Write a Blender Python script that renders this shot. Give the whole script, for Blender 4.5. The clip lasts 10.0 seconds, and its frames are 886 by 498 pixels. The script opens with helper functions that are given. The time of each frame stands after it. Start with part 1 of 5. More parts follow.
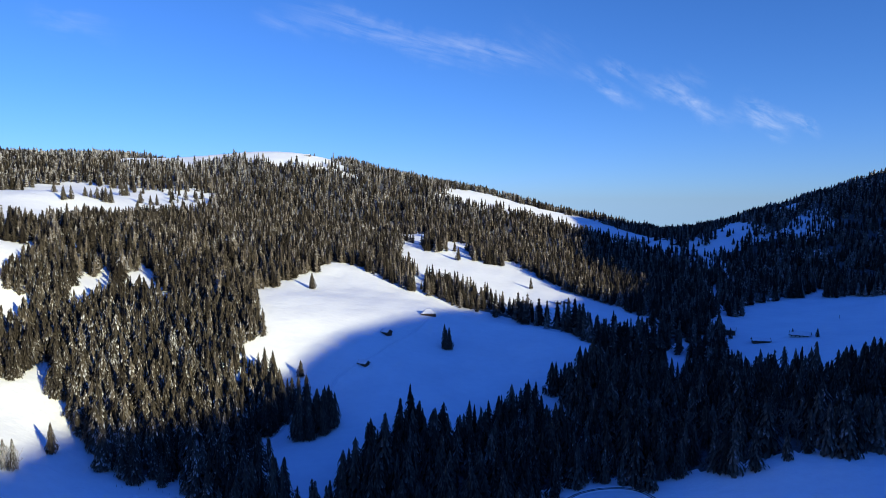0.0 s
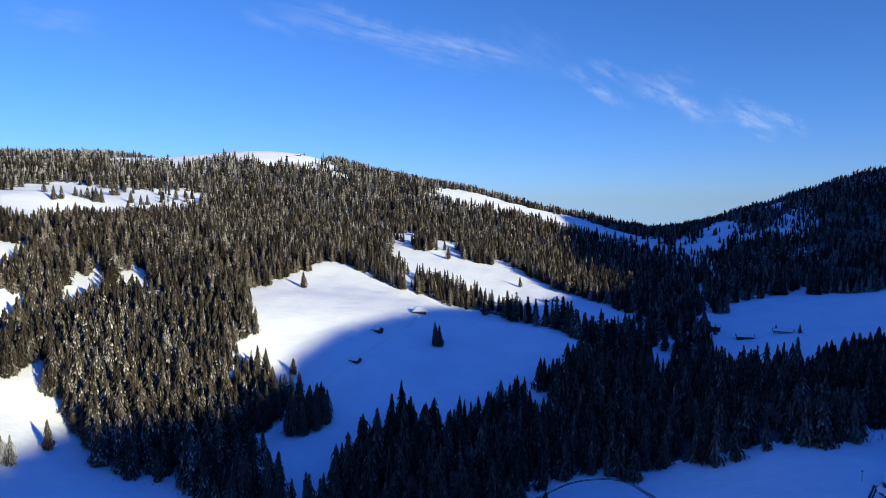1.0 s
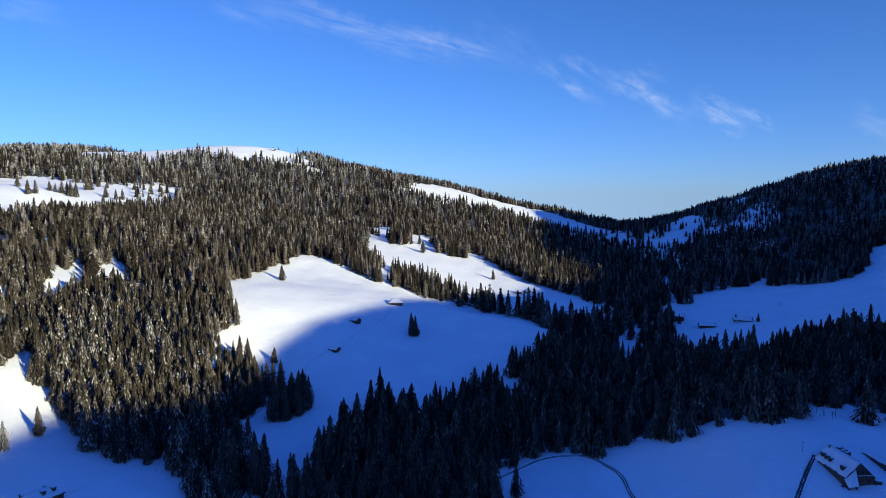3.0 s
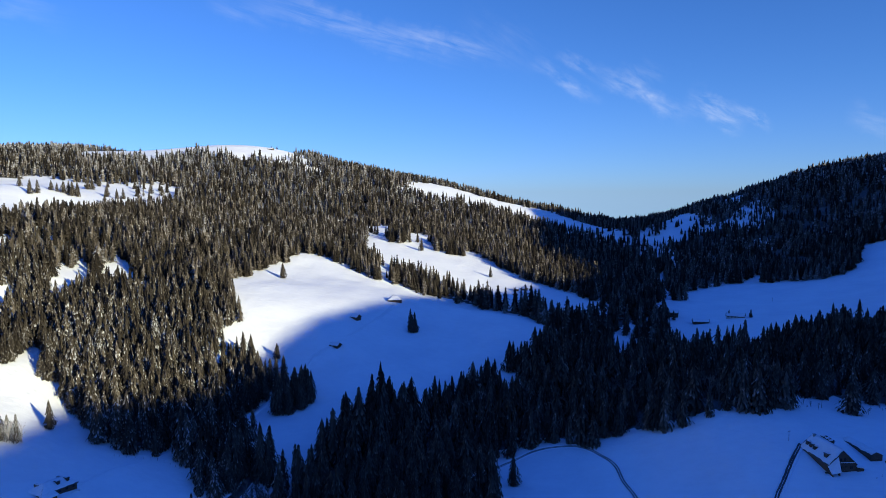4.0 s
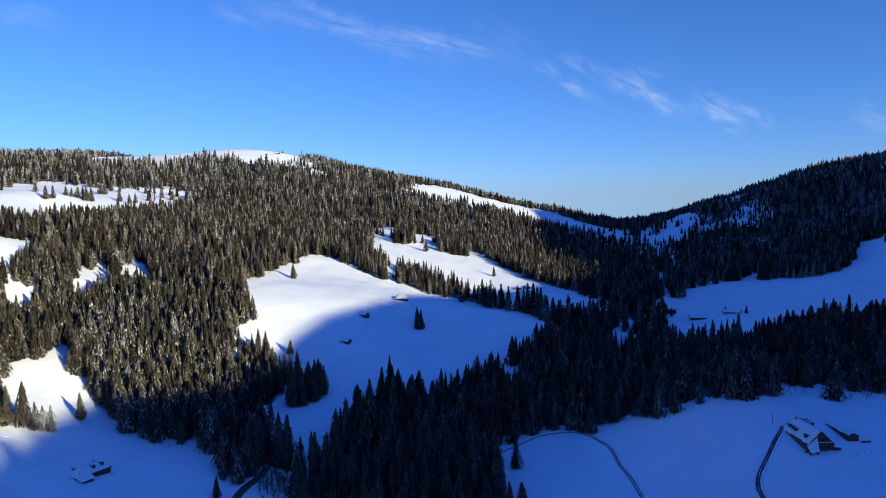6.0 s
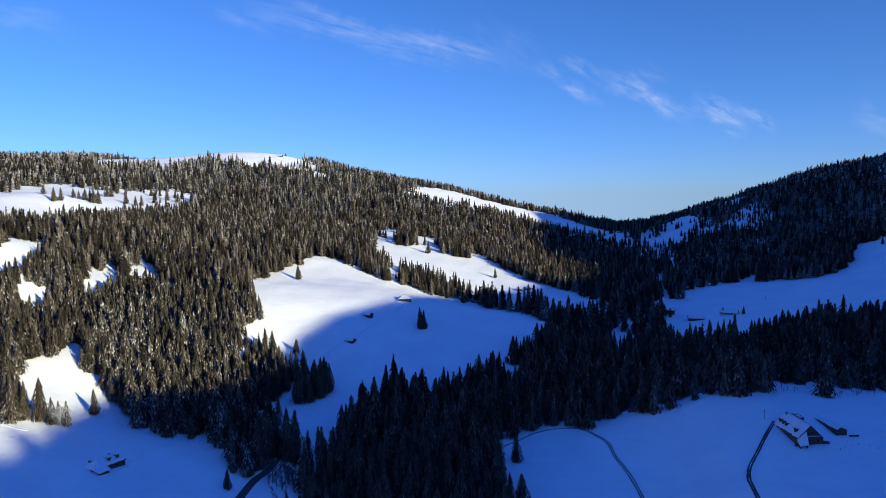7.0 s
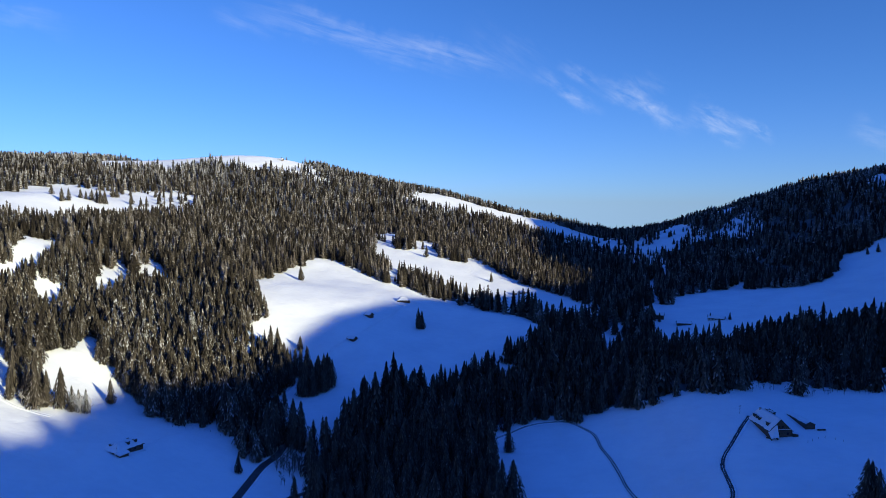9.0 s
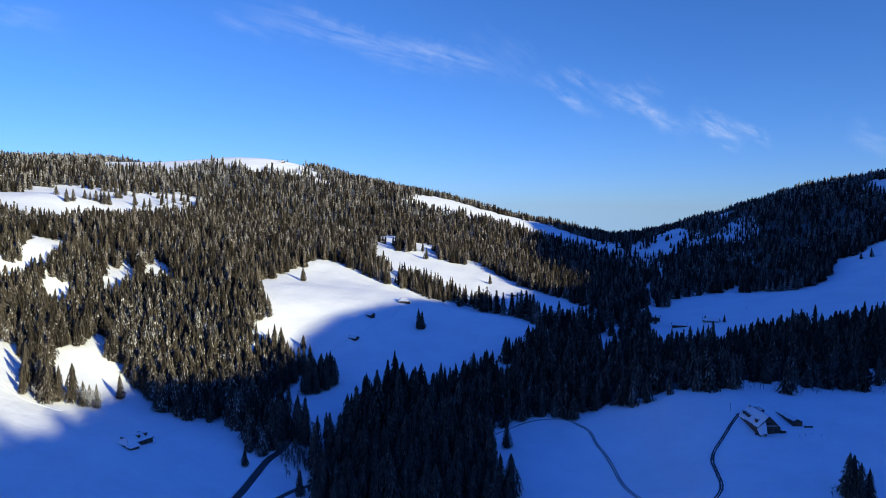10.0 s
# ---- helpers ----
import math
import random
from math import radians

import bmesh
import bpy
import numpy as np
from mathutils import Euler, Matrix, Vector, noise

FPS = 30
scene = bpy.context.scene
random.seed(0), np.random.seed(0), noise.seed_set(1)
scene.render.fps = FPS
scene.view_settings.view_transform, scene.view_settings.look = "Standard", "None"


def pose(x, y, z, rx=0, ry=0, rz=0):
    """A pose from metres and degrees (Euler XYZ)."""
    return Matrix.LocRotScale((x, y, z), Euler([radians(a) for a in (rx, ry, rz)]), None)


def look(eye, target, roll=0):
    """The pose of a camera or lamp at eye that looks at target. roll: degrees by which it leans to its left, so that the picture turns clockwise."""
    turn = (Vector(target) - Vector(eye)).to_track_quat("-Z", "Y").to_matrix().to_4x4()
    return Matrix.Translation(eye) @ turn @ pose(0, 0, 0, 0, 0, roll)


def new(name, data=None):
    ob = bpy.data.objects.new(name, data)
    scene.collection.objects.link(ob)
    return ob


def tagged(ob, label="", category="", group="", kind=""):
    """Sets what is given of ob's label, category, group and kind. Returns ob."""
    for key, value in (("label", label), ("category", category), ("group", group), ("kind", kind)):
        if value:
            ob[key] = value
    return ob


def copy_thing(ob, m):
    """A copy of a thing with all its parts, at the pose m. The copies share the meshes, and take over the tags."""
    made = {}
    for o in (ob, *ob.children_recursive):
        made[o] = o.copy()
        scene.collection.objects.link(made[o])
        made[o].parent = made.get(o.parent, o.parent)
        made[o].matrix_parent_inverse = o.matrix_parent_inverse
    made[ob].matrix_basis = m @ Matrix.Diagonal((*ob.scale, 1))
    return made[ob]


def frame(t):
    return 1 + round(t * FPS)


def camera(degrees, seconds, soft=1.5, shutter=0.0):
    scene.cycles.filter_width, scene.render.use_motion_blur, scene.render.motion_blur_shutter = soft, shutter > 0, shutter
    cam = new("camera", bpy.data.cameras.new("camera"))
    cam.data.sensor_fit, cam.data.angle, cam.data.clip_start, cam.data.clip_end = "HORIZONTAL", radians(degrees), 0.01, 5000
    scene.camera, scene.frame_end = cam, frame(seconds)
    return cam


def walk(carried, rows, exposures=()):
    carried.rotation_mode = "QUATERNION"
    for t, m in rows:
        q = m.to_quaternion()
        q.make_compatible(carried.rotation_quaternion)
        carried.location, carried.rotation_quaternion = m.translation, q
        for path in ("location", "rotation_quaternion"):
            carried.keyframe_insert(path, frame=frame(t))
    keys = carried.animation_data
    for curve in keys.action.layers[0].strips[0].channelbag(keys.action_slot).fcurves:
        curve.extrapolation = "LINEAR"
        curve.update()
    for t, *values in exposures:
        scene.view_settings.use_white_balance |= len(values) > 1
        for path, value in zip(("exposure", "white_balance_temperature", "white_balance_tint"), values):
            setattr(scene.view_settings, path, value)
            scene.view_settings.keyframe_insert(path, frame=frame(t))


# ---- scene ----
cam = camera(66.6, 10.0, soft=0.7)
PATH = [
    (0.0, look((6.5, 114.8, 119.9), (-51.3, 1111.2, 57.8), 0.10)),
    (0.5, look((6.7, 110.8, 119.8), (-45.4, 1107.5, 57.6), 0.04)),
    (1.0, look((6.7, 106.5, 119.9), (-36.1, 1103.6, 56.8), 0.02)),
    (1.5, look((6.6, 101.9, 119.9), (-25.4, 1099.3, 55.7), 0.07)),
    (2.0, look((6.6, 97.0, 119.7), (-12.5, 1094.7, 54.4), 0.11)),
    (2.5, look((6.4, 91.9, 119.6), (-3.1, 1089.5, 51.5), 0.10)),
    (4.0, look((5.0, 75.3, 119.9), (5.1, 1072.6, 47.0), -0.07)),
    (4.5, look((4.8, 69.5, 120.0), (3.5, 1066.8, 47.3), -0.19)),
    (5.0, look((4.6, 63.6, 120.0), (2.5, 1061.0, 47.3), -0.33)),
    (5.5, look((4.4, 57.6, 120.0), (0.6, 1055.0, 48.0), -0.47)),
    (7.0, look((3.4, 39.0, 119.9), (-4.1, 1036.7, 53.4), -0.51)),
    (7.5, look((3.0, 32.5, 120.0), (-4.4, 1030.4, 54.9), -0.35)),
    (8.0, look((2.4, 26.1, 120.0), (-4.7, 1024.1, 57.3), -0.13)),
    (8.5, look((1.9, 19.6, 119.9), (-3.7, 1017.8, 59.1), 0.12)),
    (9.0, look((1.5, 13.1, 120.0), (-0.5, 1011.3, 61.4), 0.34)),
    (9.5, look((0.8, 6.5, 120.1), (-1.7, 1004.9, 63.5), 0.47)),
    (10.0, look((0.0, 0.0, 120.0), (0.0, 998.5, 65.4), 0.68)),
]
walk(cam, PATH, [(0.0, 0.75), (10.0, 0.75)])

# ---- sky and sun ----
SUN_ELEVATION = 14.0
SUN_WAY = Vector((0.766, -0.643, 0)).normalized() * math.cos(radians(SUN_ELEVATION)) + Vector((0, 0, math.sin(radians(SUN_ELEVATION))))
sun = new("sun", bpy.data.lights.new("sun", "SUN"))
sun.data.energy, sun.data.angle, sun.data.color = 4.08, radians(0.65), (0.975, 0.93, 0.6)
sun.matrix_world = look((0, 0, 500), Vector((0, 0, 500)) - SUN_WAY)

world = bpy.data.worlds.new("sky")
scene.world = world
world.use_nodes = True
wt = world.node_tree
wt.nodes.clear()


def wmath(operation, a, b=None):
    n = wt.nodes.new("ShaderNodeMath")
    n.operation = operation
    for i, v in enumerate((a, b)):
        if v is None:
            continue
        if isinstance(v, (int, float)):
            n.inputs[i].default_value = v
        else:
            wt.links.new(v, n.inputs[i])
    return n.outputs[0]


w_co = wt.nodes.new("ShaderNodeTexCoord").outputs["Generated"]
w_sep = wt.nodes.new("ShaderNodeSeparateXYZ")
wt.links.new(w_co, w_sep.inputs[0])
dx, dy, dz = w_sep.outputs
# the haze at the foot of the sky goes on below the level line
w_low = wt.nodes.new("ShaderNodeCombineXYZ")
wt.links.new(dx, w_low.inputs[0])
wt.links.new(dy, w_low.inputs[1])
wt.links.new(wmath("MAXIMUM", dz, 0.012), w_low.inputs[2])
sky = wt.nodes.new("ShaderNodeTexSky")
sky.sky_type, sky.sun_disc = "NISHITA", False
sky.sun_elevation, sky.sun_rotation = radians(SUN_ELEVATION), math.atan2(0.766, -0.643)
sky.altitude, sky.air_density, sky.dust_density, sky.ozone_density = 1400, 1.0, 0.6, 3.0
wt.links.new(w_low.outputs[0], sky.inputs[0])
w_tint = wt.nodes.new("ShaderNodeMix")
w_tint.data_type, w_tint.blend_type = "RGBA", "MULTIPLY"
w_tint.inputs["Factor"].default_value = 1.0
wt.links.new(sky.outputs[0], w_tint.inputs[6])
# haze low down, deep blue overhead
w_ramp = wt.nodes.new("ShaderNodeValToRGB")
el = w_ramp.color_ramp.elements
while len(el) < 5:
    el.new(0.5)
for e, (p, c) in zip(el, [(0.0, (0.51, 0.75, 1.44, 1)), (0.07, (0.47, 0.735, 1.36, 1)), (0.16, (0.42, 0.74, 1.33, 1)),
                          (0.32, (0.385, 0.74, 1.34, 1)), (0.7, (0.255, 0.735, 2.09, 1))]):
    e.position, e.color = p, c
wt.links.new(wmath("MAXIMUM", dz, 0.0), w_ramp.inputs[0])
wt.links.new(w_ramp.outputs[0], w_tint.inputs[7])
# thin cirrus in the north: streaks that run down towards the east, each between two points of the sky
fwd = wmath("MAXIMUM", dy, 0.02)
px, pz = wmath("DIVIDE", dx, fwd), wmath("DIVIDE", dz, fwd)


def wnoise(along, across, sx, sy, detail, shift):
    co = wt.nodes.new("ShaderNodeCombineXYZ")
    wt.links.new(wmath("MULTIPLY", along, sx), co.inputs[0])
    wt.links.new(wmath("MULTIPLY", across, sy), co.inputs[1])
    co.inputs[2].default_value = shift
    n = wt.nodes.new("ShaderNodeTexNoise")
    n.inputs["Scale"].default_value, n.inputs["Detail"].default_value, n.inputs["Roughness"].default_value = 1.0, detail, 0.6
    n.inputs["Distortion"].default_value = 0.3
    wt.links.new(co.outputs[0], n.inputs["Vector"])
    return n.outputs["Fac"]


def hump(value, half):
    """1 at nought, 0 past half, soft at both ends."""
    d = wmath("MINIMUM", wmath("DIVIDE", wmath("ABSOLUTE", value), half), 1.0)
    return wmath("POWER", wmath("SUBTRACT", 1.0, wmath("MULTIPLY", d, d)), 2.0)


def streak(a, b, thick, strength, shift, fine=10.0):
    (ax, az), (bx, bz) = a, b
    long = math.hypot(bx - ax, bz - az)
    ux, uz = (bx - ax) / long, (bz - az) / long
    rx, rz = wmath("SUBTRACT", px, (ax + bx) / 2), wmath("SUBTRACT", pz, (az + bz) / 2)
    along = wmath("ADD", wmath("MULTIPLY", rx, ux), wmath("MULTIPLY", rz, uz))
    across = wmath("SUBTRACT", wmath("MULTIPLY", rz, ux), wmath("MULTIPLY", rx, uz))
    wob = wmath("ADD", across, wmath("MULTIPLY", wmath("SUBTRACT", wnoise(along, across, 14.0, 9.0, 4, shift), 0.5), 2.6 * thick))
    veil = wmath("MULTIPLY", hump(along, 0.62 * long), hump(wob, thick))
    grain = wmath("MAXIMUM", wmath("MULTIPLY", wmath("SUBTRACT", wnoise(along, across, fine, 75.0, 6, shift + 3), 0.36), 3.2), 0.0)
    return wmath("MULTIPLY", wmath("MULTIPLY", veil, grain), strength)


CIRRUS = [
    ((-0.29, 0.295), (0.037, 0.202), 0.027, 0.22, 1.0, 9.600000000000001),
    ((-0.077, 0.253), (0.087, 0.203), 0.0175, 0.231, 5.0, 12.8),
    ((0.132, 0.198), (0.229, 0.145), 0.0135, 0.248, 9.0, 25.6),
    ((0.169, 0.214), (0.224, 0.175), 0.0149, 0.231, 13.0, 25.6),
    ((0.223, 0.186), (0.362, 0.12), 0.021, 0.29, 17.0, 25.6),
    ((0.359, 0.145), (0.444, 0.111), 0.029, 0.36, 21.0, 25.6),
    ((0.424, 0.138), (0.484, 0.108), 0.0135, 0.33, 25.0, 25.6),
    ((0.26, 0.197), (0.306, 0.156), 0.0162, 0.154, 29.0, 25.6),
    ((0.591, 0.119), (0.667, 0.1), 0.027, 0.138, 33.0, 16.0),
    ((-0.339, 0.288), (-0.25, 0.254), 0.0216, 0.11, 37.0, 9.600000000000001),
    ((0.284, 0.197), (0.326, 0.174), 0.0189, 0.088, 41.0, 25.6),
    ((0.029, 0.265), (0.144, 0.191), 0.0405, 0.055, 45.0, 12.8),
    ((-0.691, 0.293), (-0.545, 0.26), 0.027, 0.099, 49.0, 12.8),
]
cirrus = streak(*CIRRUS[0])
for row in CIRRUS[1:]:
    cirrus = wmath("ADD", cirrus, streak(*row))
w_cloud = wt.nodes.new("ShaderNodeMix")
w_cloud.data_type = "RGBA"
wt.links.new(wmath("MINIMUM", cirrus, 0.8), w_cloud.inputs[0])
wt.links.new(w_tint.outputs[2], w_cloud.inputs[6])
w_cloud.inputs[7].default_value = (6.0, 6.6, 8.0, 1)
w_bg = wt.nodes.new("ShaderNodeBackground")
w_bg.inputs["Strength"].default_value = 0.081
wt.links.new(w_cloud.outputs[2], w_bg.inputs["Color"])
w_out = wt.nodes.new("ShaderNodeOutputWorld")
wt.links.new(w_bg.outputs[0], w_out.inputs[0])


# spot heights of the landform: x, y, z
MEADOW_SPOTS = [
    (-76, 578, 10), (-69, 642, 19), (-155, 747, 42), (-150, 866, 56), (-21, 643, 7), (-41, 700, 26), (11, 740, 16),
    (52, 700, 12), (89, 650, 7), (-163, 640, 40), (-163, 590, 21), (-62, 448, -18), (-101, 431, -19), (-36, 508, -10),
    (19, 542, -15)]
FLOOR_SPOTS = [
    (-167, 420, -14), (-102, 375, -30), (53, 433, -18), (89, 400, -14), (97, 322, -18), (175, 365, 4), (202, 416, 9),
    (284, 430, 9), (193, 313, -3), (127, 302, -6), (-168, 365, -11), (-167, 311, -16), (-233, 360, 1), (0, 340, -28),
    (0, 0, -30), (-150, 100, -24), (100, 150, -16), (260, 200, 14), (0, 200, -30)]
LEFT_SPOTS = [
    (-250, 500, 20), (-215, 445, -6), (-221, 523, 0), (-197, 530, 3), (-147, 536, -15), (-160, 566, 15), (-229, 575, 28),
    (-239, 716, 57), (-359, 744, 85), (-326, 677, 60), (-370, 620, 83), (-327, 573, 43), (-273, 505, 24),
    (-350, 260, 45), (-480, 450, 95), (-560, 700, 115), (-900, 400, 190), (-1000, 900, 200)]
MOUNTAIN_SPOTS = [
    (-564, 1000, 139), (-510, 930, 112), (-283, 990, 81), (-196, 1266, 74), (-89, 1191, 77), (-412, 1640, 222),
    (-722, 1900, 243), (-705, 1735, 240), (-941, 2013, 237), (-1213, 1947, 230), (-671, 1050, 143), (65, 922, 23), (94, 870, 13),
    (-31, 1090, 61), (21, 768, 6), (155, 850, 10), (59, 1300, 53), (133, 1040, 25), (254, 1439, 54), (-87, 1800, 171),
    (10, 1850, 157), (104, 1900, 132), (353, 1950, 82), (430, 1800, 52), (516, 2050, 36), (620, 2250, 34), (-412, 1750, 246),
    (-555, 1770, 256), (-480, 1745, 253)]
EAST_SPOTS = [
    (304, 625, 4), (142, 454, 3), (158, 425, 12), (302, 747, -1), (266, 755, -7), (179, 710, -13), (158, 656, -15),
    (299, 899, 0), (426, 956, 8), (602, 1000, 48), (482, 1132, 35), (398, 1295, 23), (543, 1500, 90), (394, 1400, 63),
    (889, 2400, 76), (1088, 2500, 112), (904, 1950, 142), (898, 1790, 172), (1033, 1600, 214), (950, 1700, 198), (410, 1600, 48), (697, 1250, 70), (735, 1820, 120), (768, 1812, 131)]
# the ridge behind that keeps the sun from the valley, and the land beyond the crests
RIDGE_SPOTS = [
    (456, -234, 222), (466, -238, 227), (485, -212, 217), (515, -168, 238), (544, -129, 229), (600, -62, 236), (622, -30, 253), (652, 0, 265), (751, 117, 270),
    (852, 270, 252), (967, 374, 261),
    (950, 490, 284), (985, 560, 313), (1030, 640, 330), (1062, 721, 356), (1086, 1138, 372), (383, -321, 201), (254, -475, 193), (-100, -700, 180), (-500, -800, 170),
    (480, 560, 38), (420, 250, 75), (300, 0, 70), (150, -200, 50), (700, 850, 95), (850, 1250, 160), (-300, -350, 20)]
FAR_SPOTS = [
    (-300, 2700, 60), (600, 2700, 10), (1700, 3200, 60), (0, 3600, -60), (-1500, 3000, 120), (2000, 1500, 200),
    (-2200, 1800, 200), (-2000, 200, 220), (1700, 100, 120), (900, -500, 120), (0, -2200, 100), (-2000, -2000, 120), (2200, -2000, 120),
    (2500, 4200, 0), (-2500, 4200, 0), (0, 4600, -80)]
SPOTS = np.array(MEADOW_SPOTS + FLOOR_SPOTS + LEFT_SPOTS + MOUNTAIN_SPOTS + EAST_SPOTS + RIDGE_SPOTS + FAR_SPOTS, float)
SOFT = 45.0
gaps = SPOTS[:, None, :2] - SPOTS[None, :, :2]
KERNEL = np.sqrt((gaps ** 2).sum(2) + SOFT ** 2)
BEND = np.linalg.solve(KERNEL - 3.0 * np.eye(len(SPOTS)), SPOTS[:, 2] - 60.0)


def ground(x, y):
    """Height of the snow at x, y (numbers or arrays)."""
    x, y = np.asarray(x, float), np.asarray(y, float)
    z = np.full(np.broadcast(x, y).shape, 60.0)
    for (sx, sy, _), b in zip(SPOTS, BEND):
        z = z + b * np.sqrt((x - sx) ** 2 + (y - sy) ** 2 + SOFT ** 2)
    return z


rng = np.random.default_rng(7)


def rumple(x, y):
    """Small swells of the snow."""
    return (0.5 * np.sin(x / 23 + 1.7 * np.sin(y / 31)) * np.sin(y / 19 + 0.8 * np.sin(x / 41))
            + 0.22 * np.sin(x / 7.3 + y / 11.7) * np.sin(y / 8.1 - x / 17.0)
            + 0.3 * np.sin(x / 12 + 1.3 * np.sin(y / 21 + x / 53)) * np.sin(y / 15 - x / 29 + 1.1 * np.sin(x / 18)))


def height(x, y):
    return ground(x, y) + rumple(np.asarray(x, float), np.asarray(y, float))


# ---- materials ----
def material(name):
    m = bpy.data.materials.new(name)
    m.use_nodes = True
    nt = m.node_tree
    return m, nt, nt.nodes["Principled BSDF"]


def noise_node(nt, scale, detail=4.0, rough=0.55, vector=None):
    n = nt.nodes.new("ShaderNodeTexNoise")
    n.inputs["Scale"].default_value, n.inputs["Detail"].default_value, n.inputs["Roughness"].default_value = scale, detail, rough
    if vector is not None:
        nt.links.new(vector, n.inputs["Vector"])
    return n.outputs["Fac"]


def ramp(nt, fac, stops):
    n = nt.nodes.new("ShaderNodeValToRGB")
    el = n.color_ramp.elements
    while len(el) < len(stops):
        el.new(0.5)
    for e, (p, c) in zip(el, stops):
        e.position, e.color = p, (*c, 1)
    nt.links.new(fac, n.inputs[0])
    return n.outputs[0]


def blend(nt, fac, a, b, mode="MIX"):
    n = nt.nodes.new("ShaderNodeMix")
    n.data_type, n.blend_type = "RGBA", mode
    for sock, v in ((n.inputs[0], fac), (n.inputs[6], a), (n.inputs[7], b)):
        if isinstance(v, (int, float)):
            sock.default_value = v
        elif isinstance(v, tuple):
            sock.default_value = (*v, 1)
        else:
            nt.links.new(v, sock)
    return n.outputs[2]


def calc(nt, operation, a, b=0.0, clamp=False):
    n = nt.nodes.new("ShaderNodeMath")
    n.operation, n.use_clamp = operation, clamp
    for i, v in enumerate((a, b)):
        if isinstance(v, (int, float)):
            n.inputs[i].default_value = v
        else:
            nt.links.new(v, n.inputs[i])
    return n.outputs[0]


def bump(nt, bsdf, fac, strength, distance):
    n = nt.nodes.new("ShaderNodeBump")
    n.inputs["Strength"].default_value, n.inputs["Distance"].default_value = strength, distance
    nt.links.new(fac, n.inputs["Height"])
    nt.links.new(n.outputs[0], bsdf.inputs["Normal"])


def place_of(nt):
    return nt.nodes.new("ShaderNodeNewGeometry").outputs["Position"]


def make_snow():
    m, nt, b = material("snow")
    pos = place_of(nt)
    stretch = nt.nodes.new("ShaderNodeMapping")
    stretch.inputs["Rotation"].default_value = (0, 0, 0.5)
    stretch.inputs["Scale"].default_value = (1.0, 1.5, 1.0)
    nt.links.new(pos, stretch.inputs[0])
    fine, broad = noise_node(nt, 0.14, 7, 0.6, stretch.outputs[0]), noise_node(nt, 0.03, 4, 0.5, pos)
    both = calc(nt, "ADD", calc(nt, "MULTIPLY", fine, 0.6), broad)
    nt.links.new(ramp(nt, both, [(0.45, (0.74, 0.75, 0.77)), (0.95, (0.84, 0.845, 0.85))]), b.inputs["Base Color"])
    b.inputs["Roughness"].default_value = 0.7
    b.inputs["Specular IOR Level"].default_value = 0.2
    bump(nt, b, both, 0.75, 1.4)
    return m


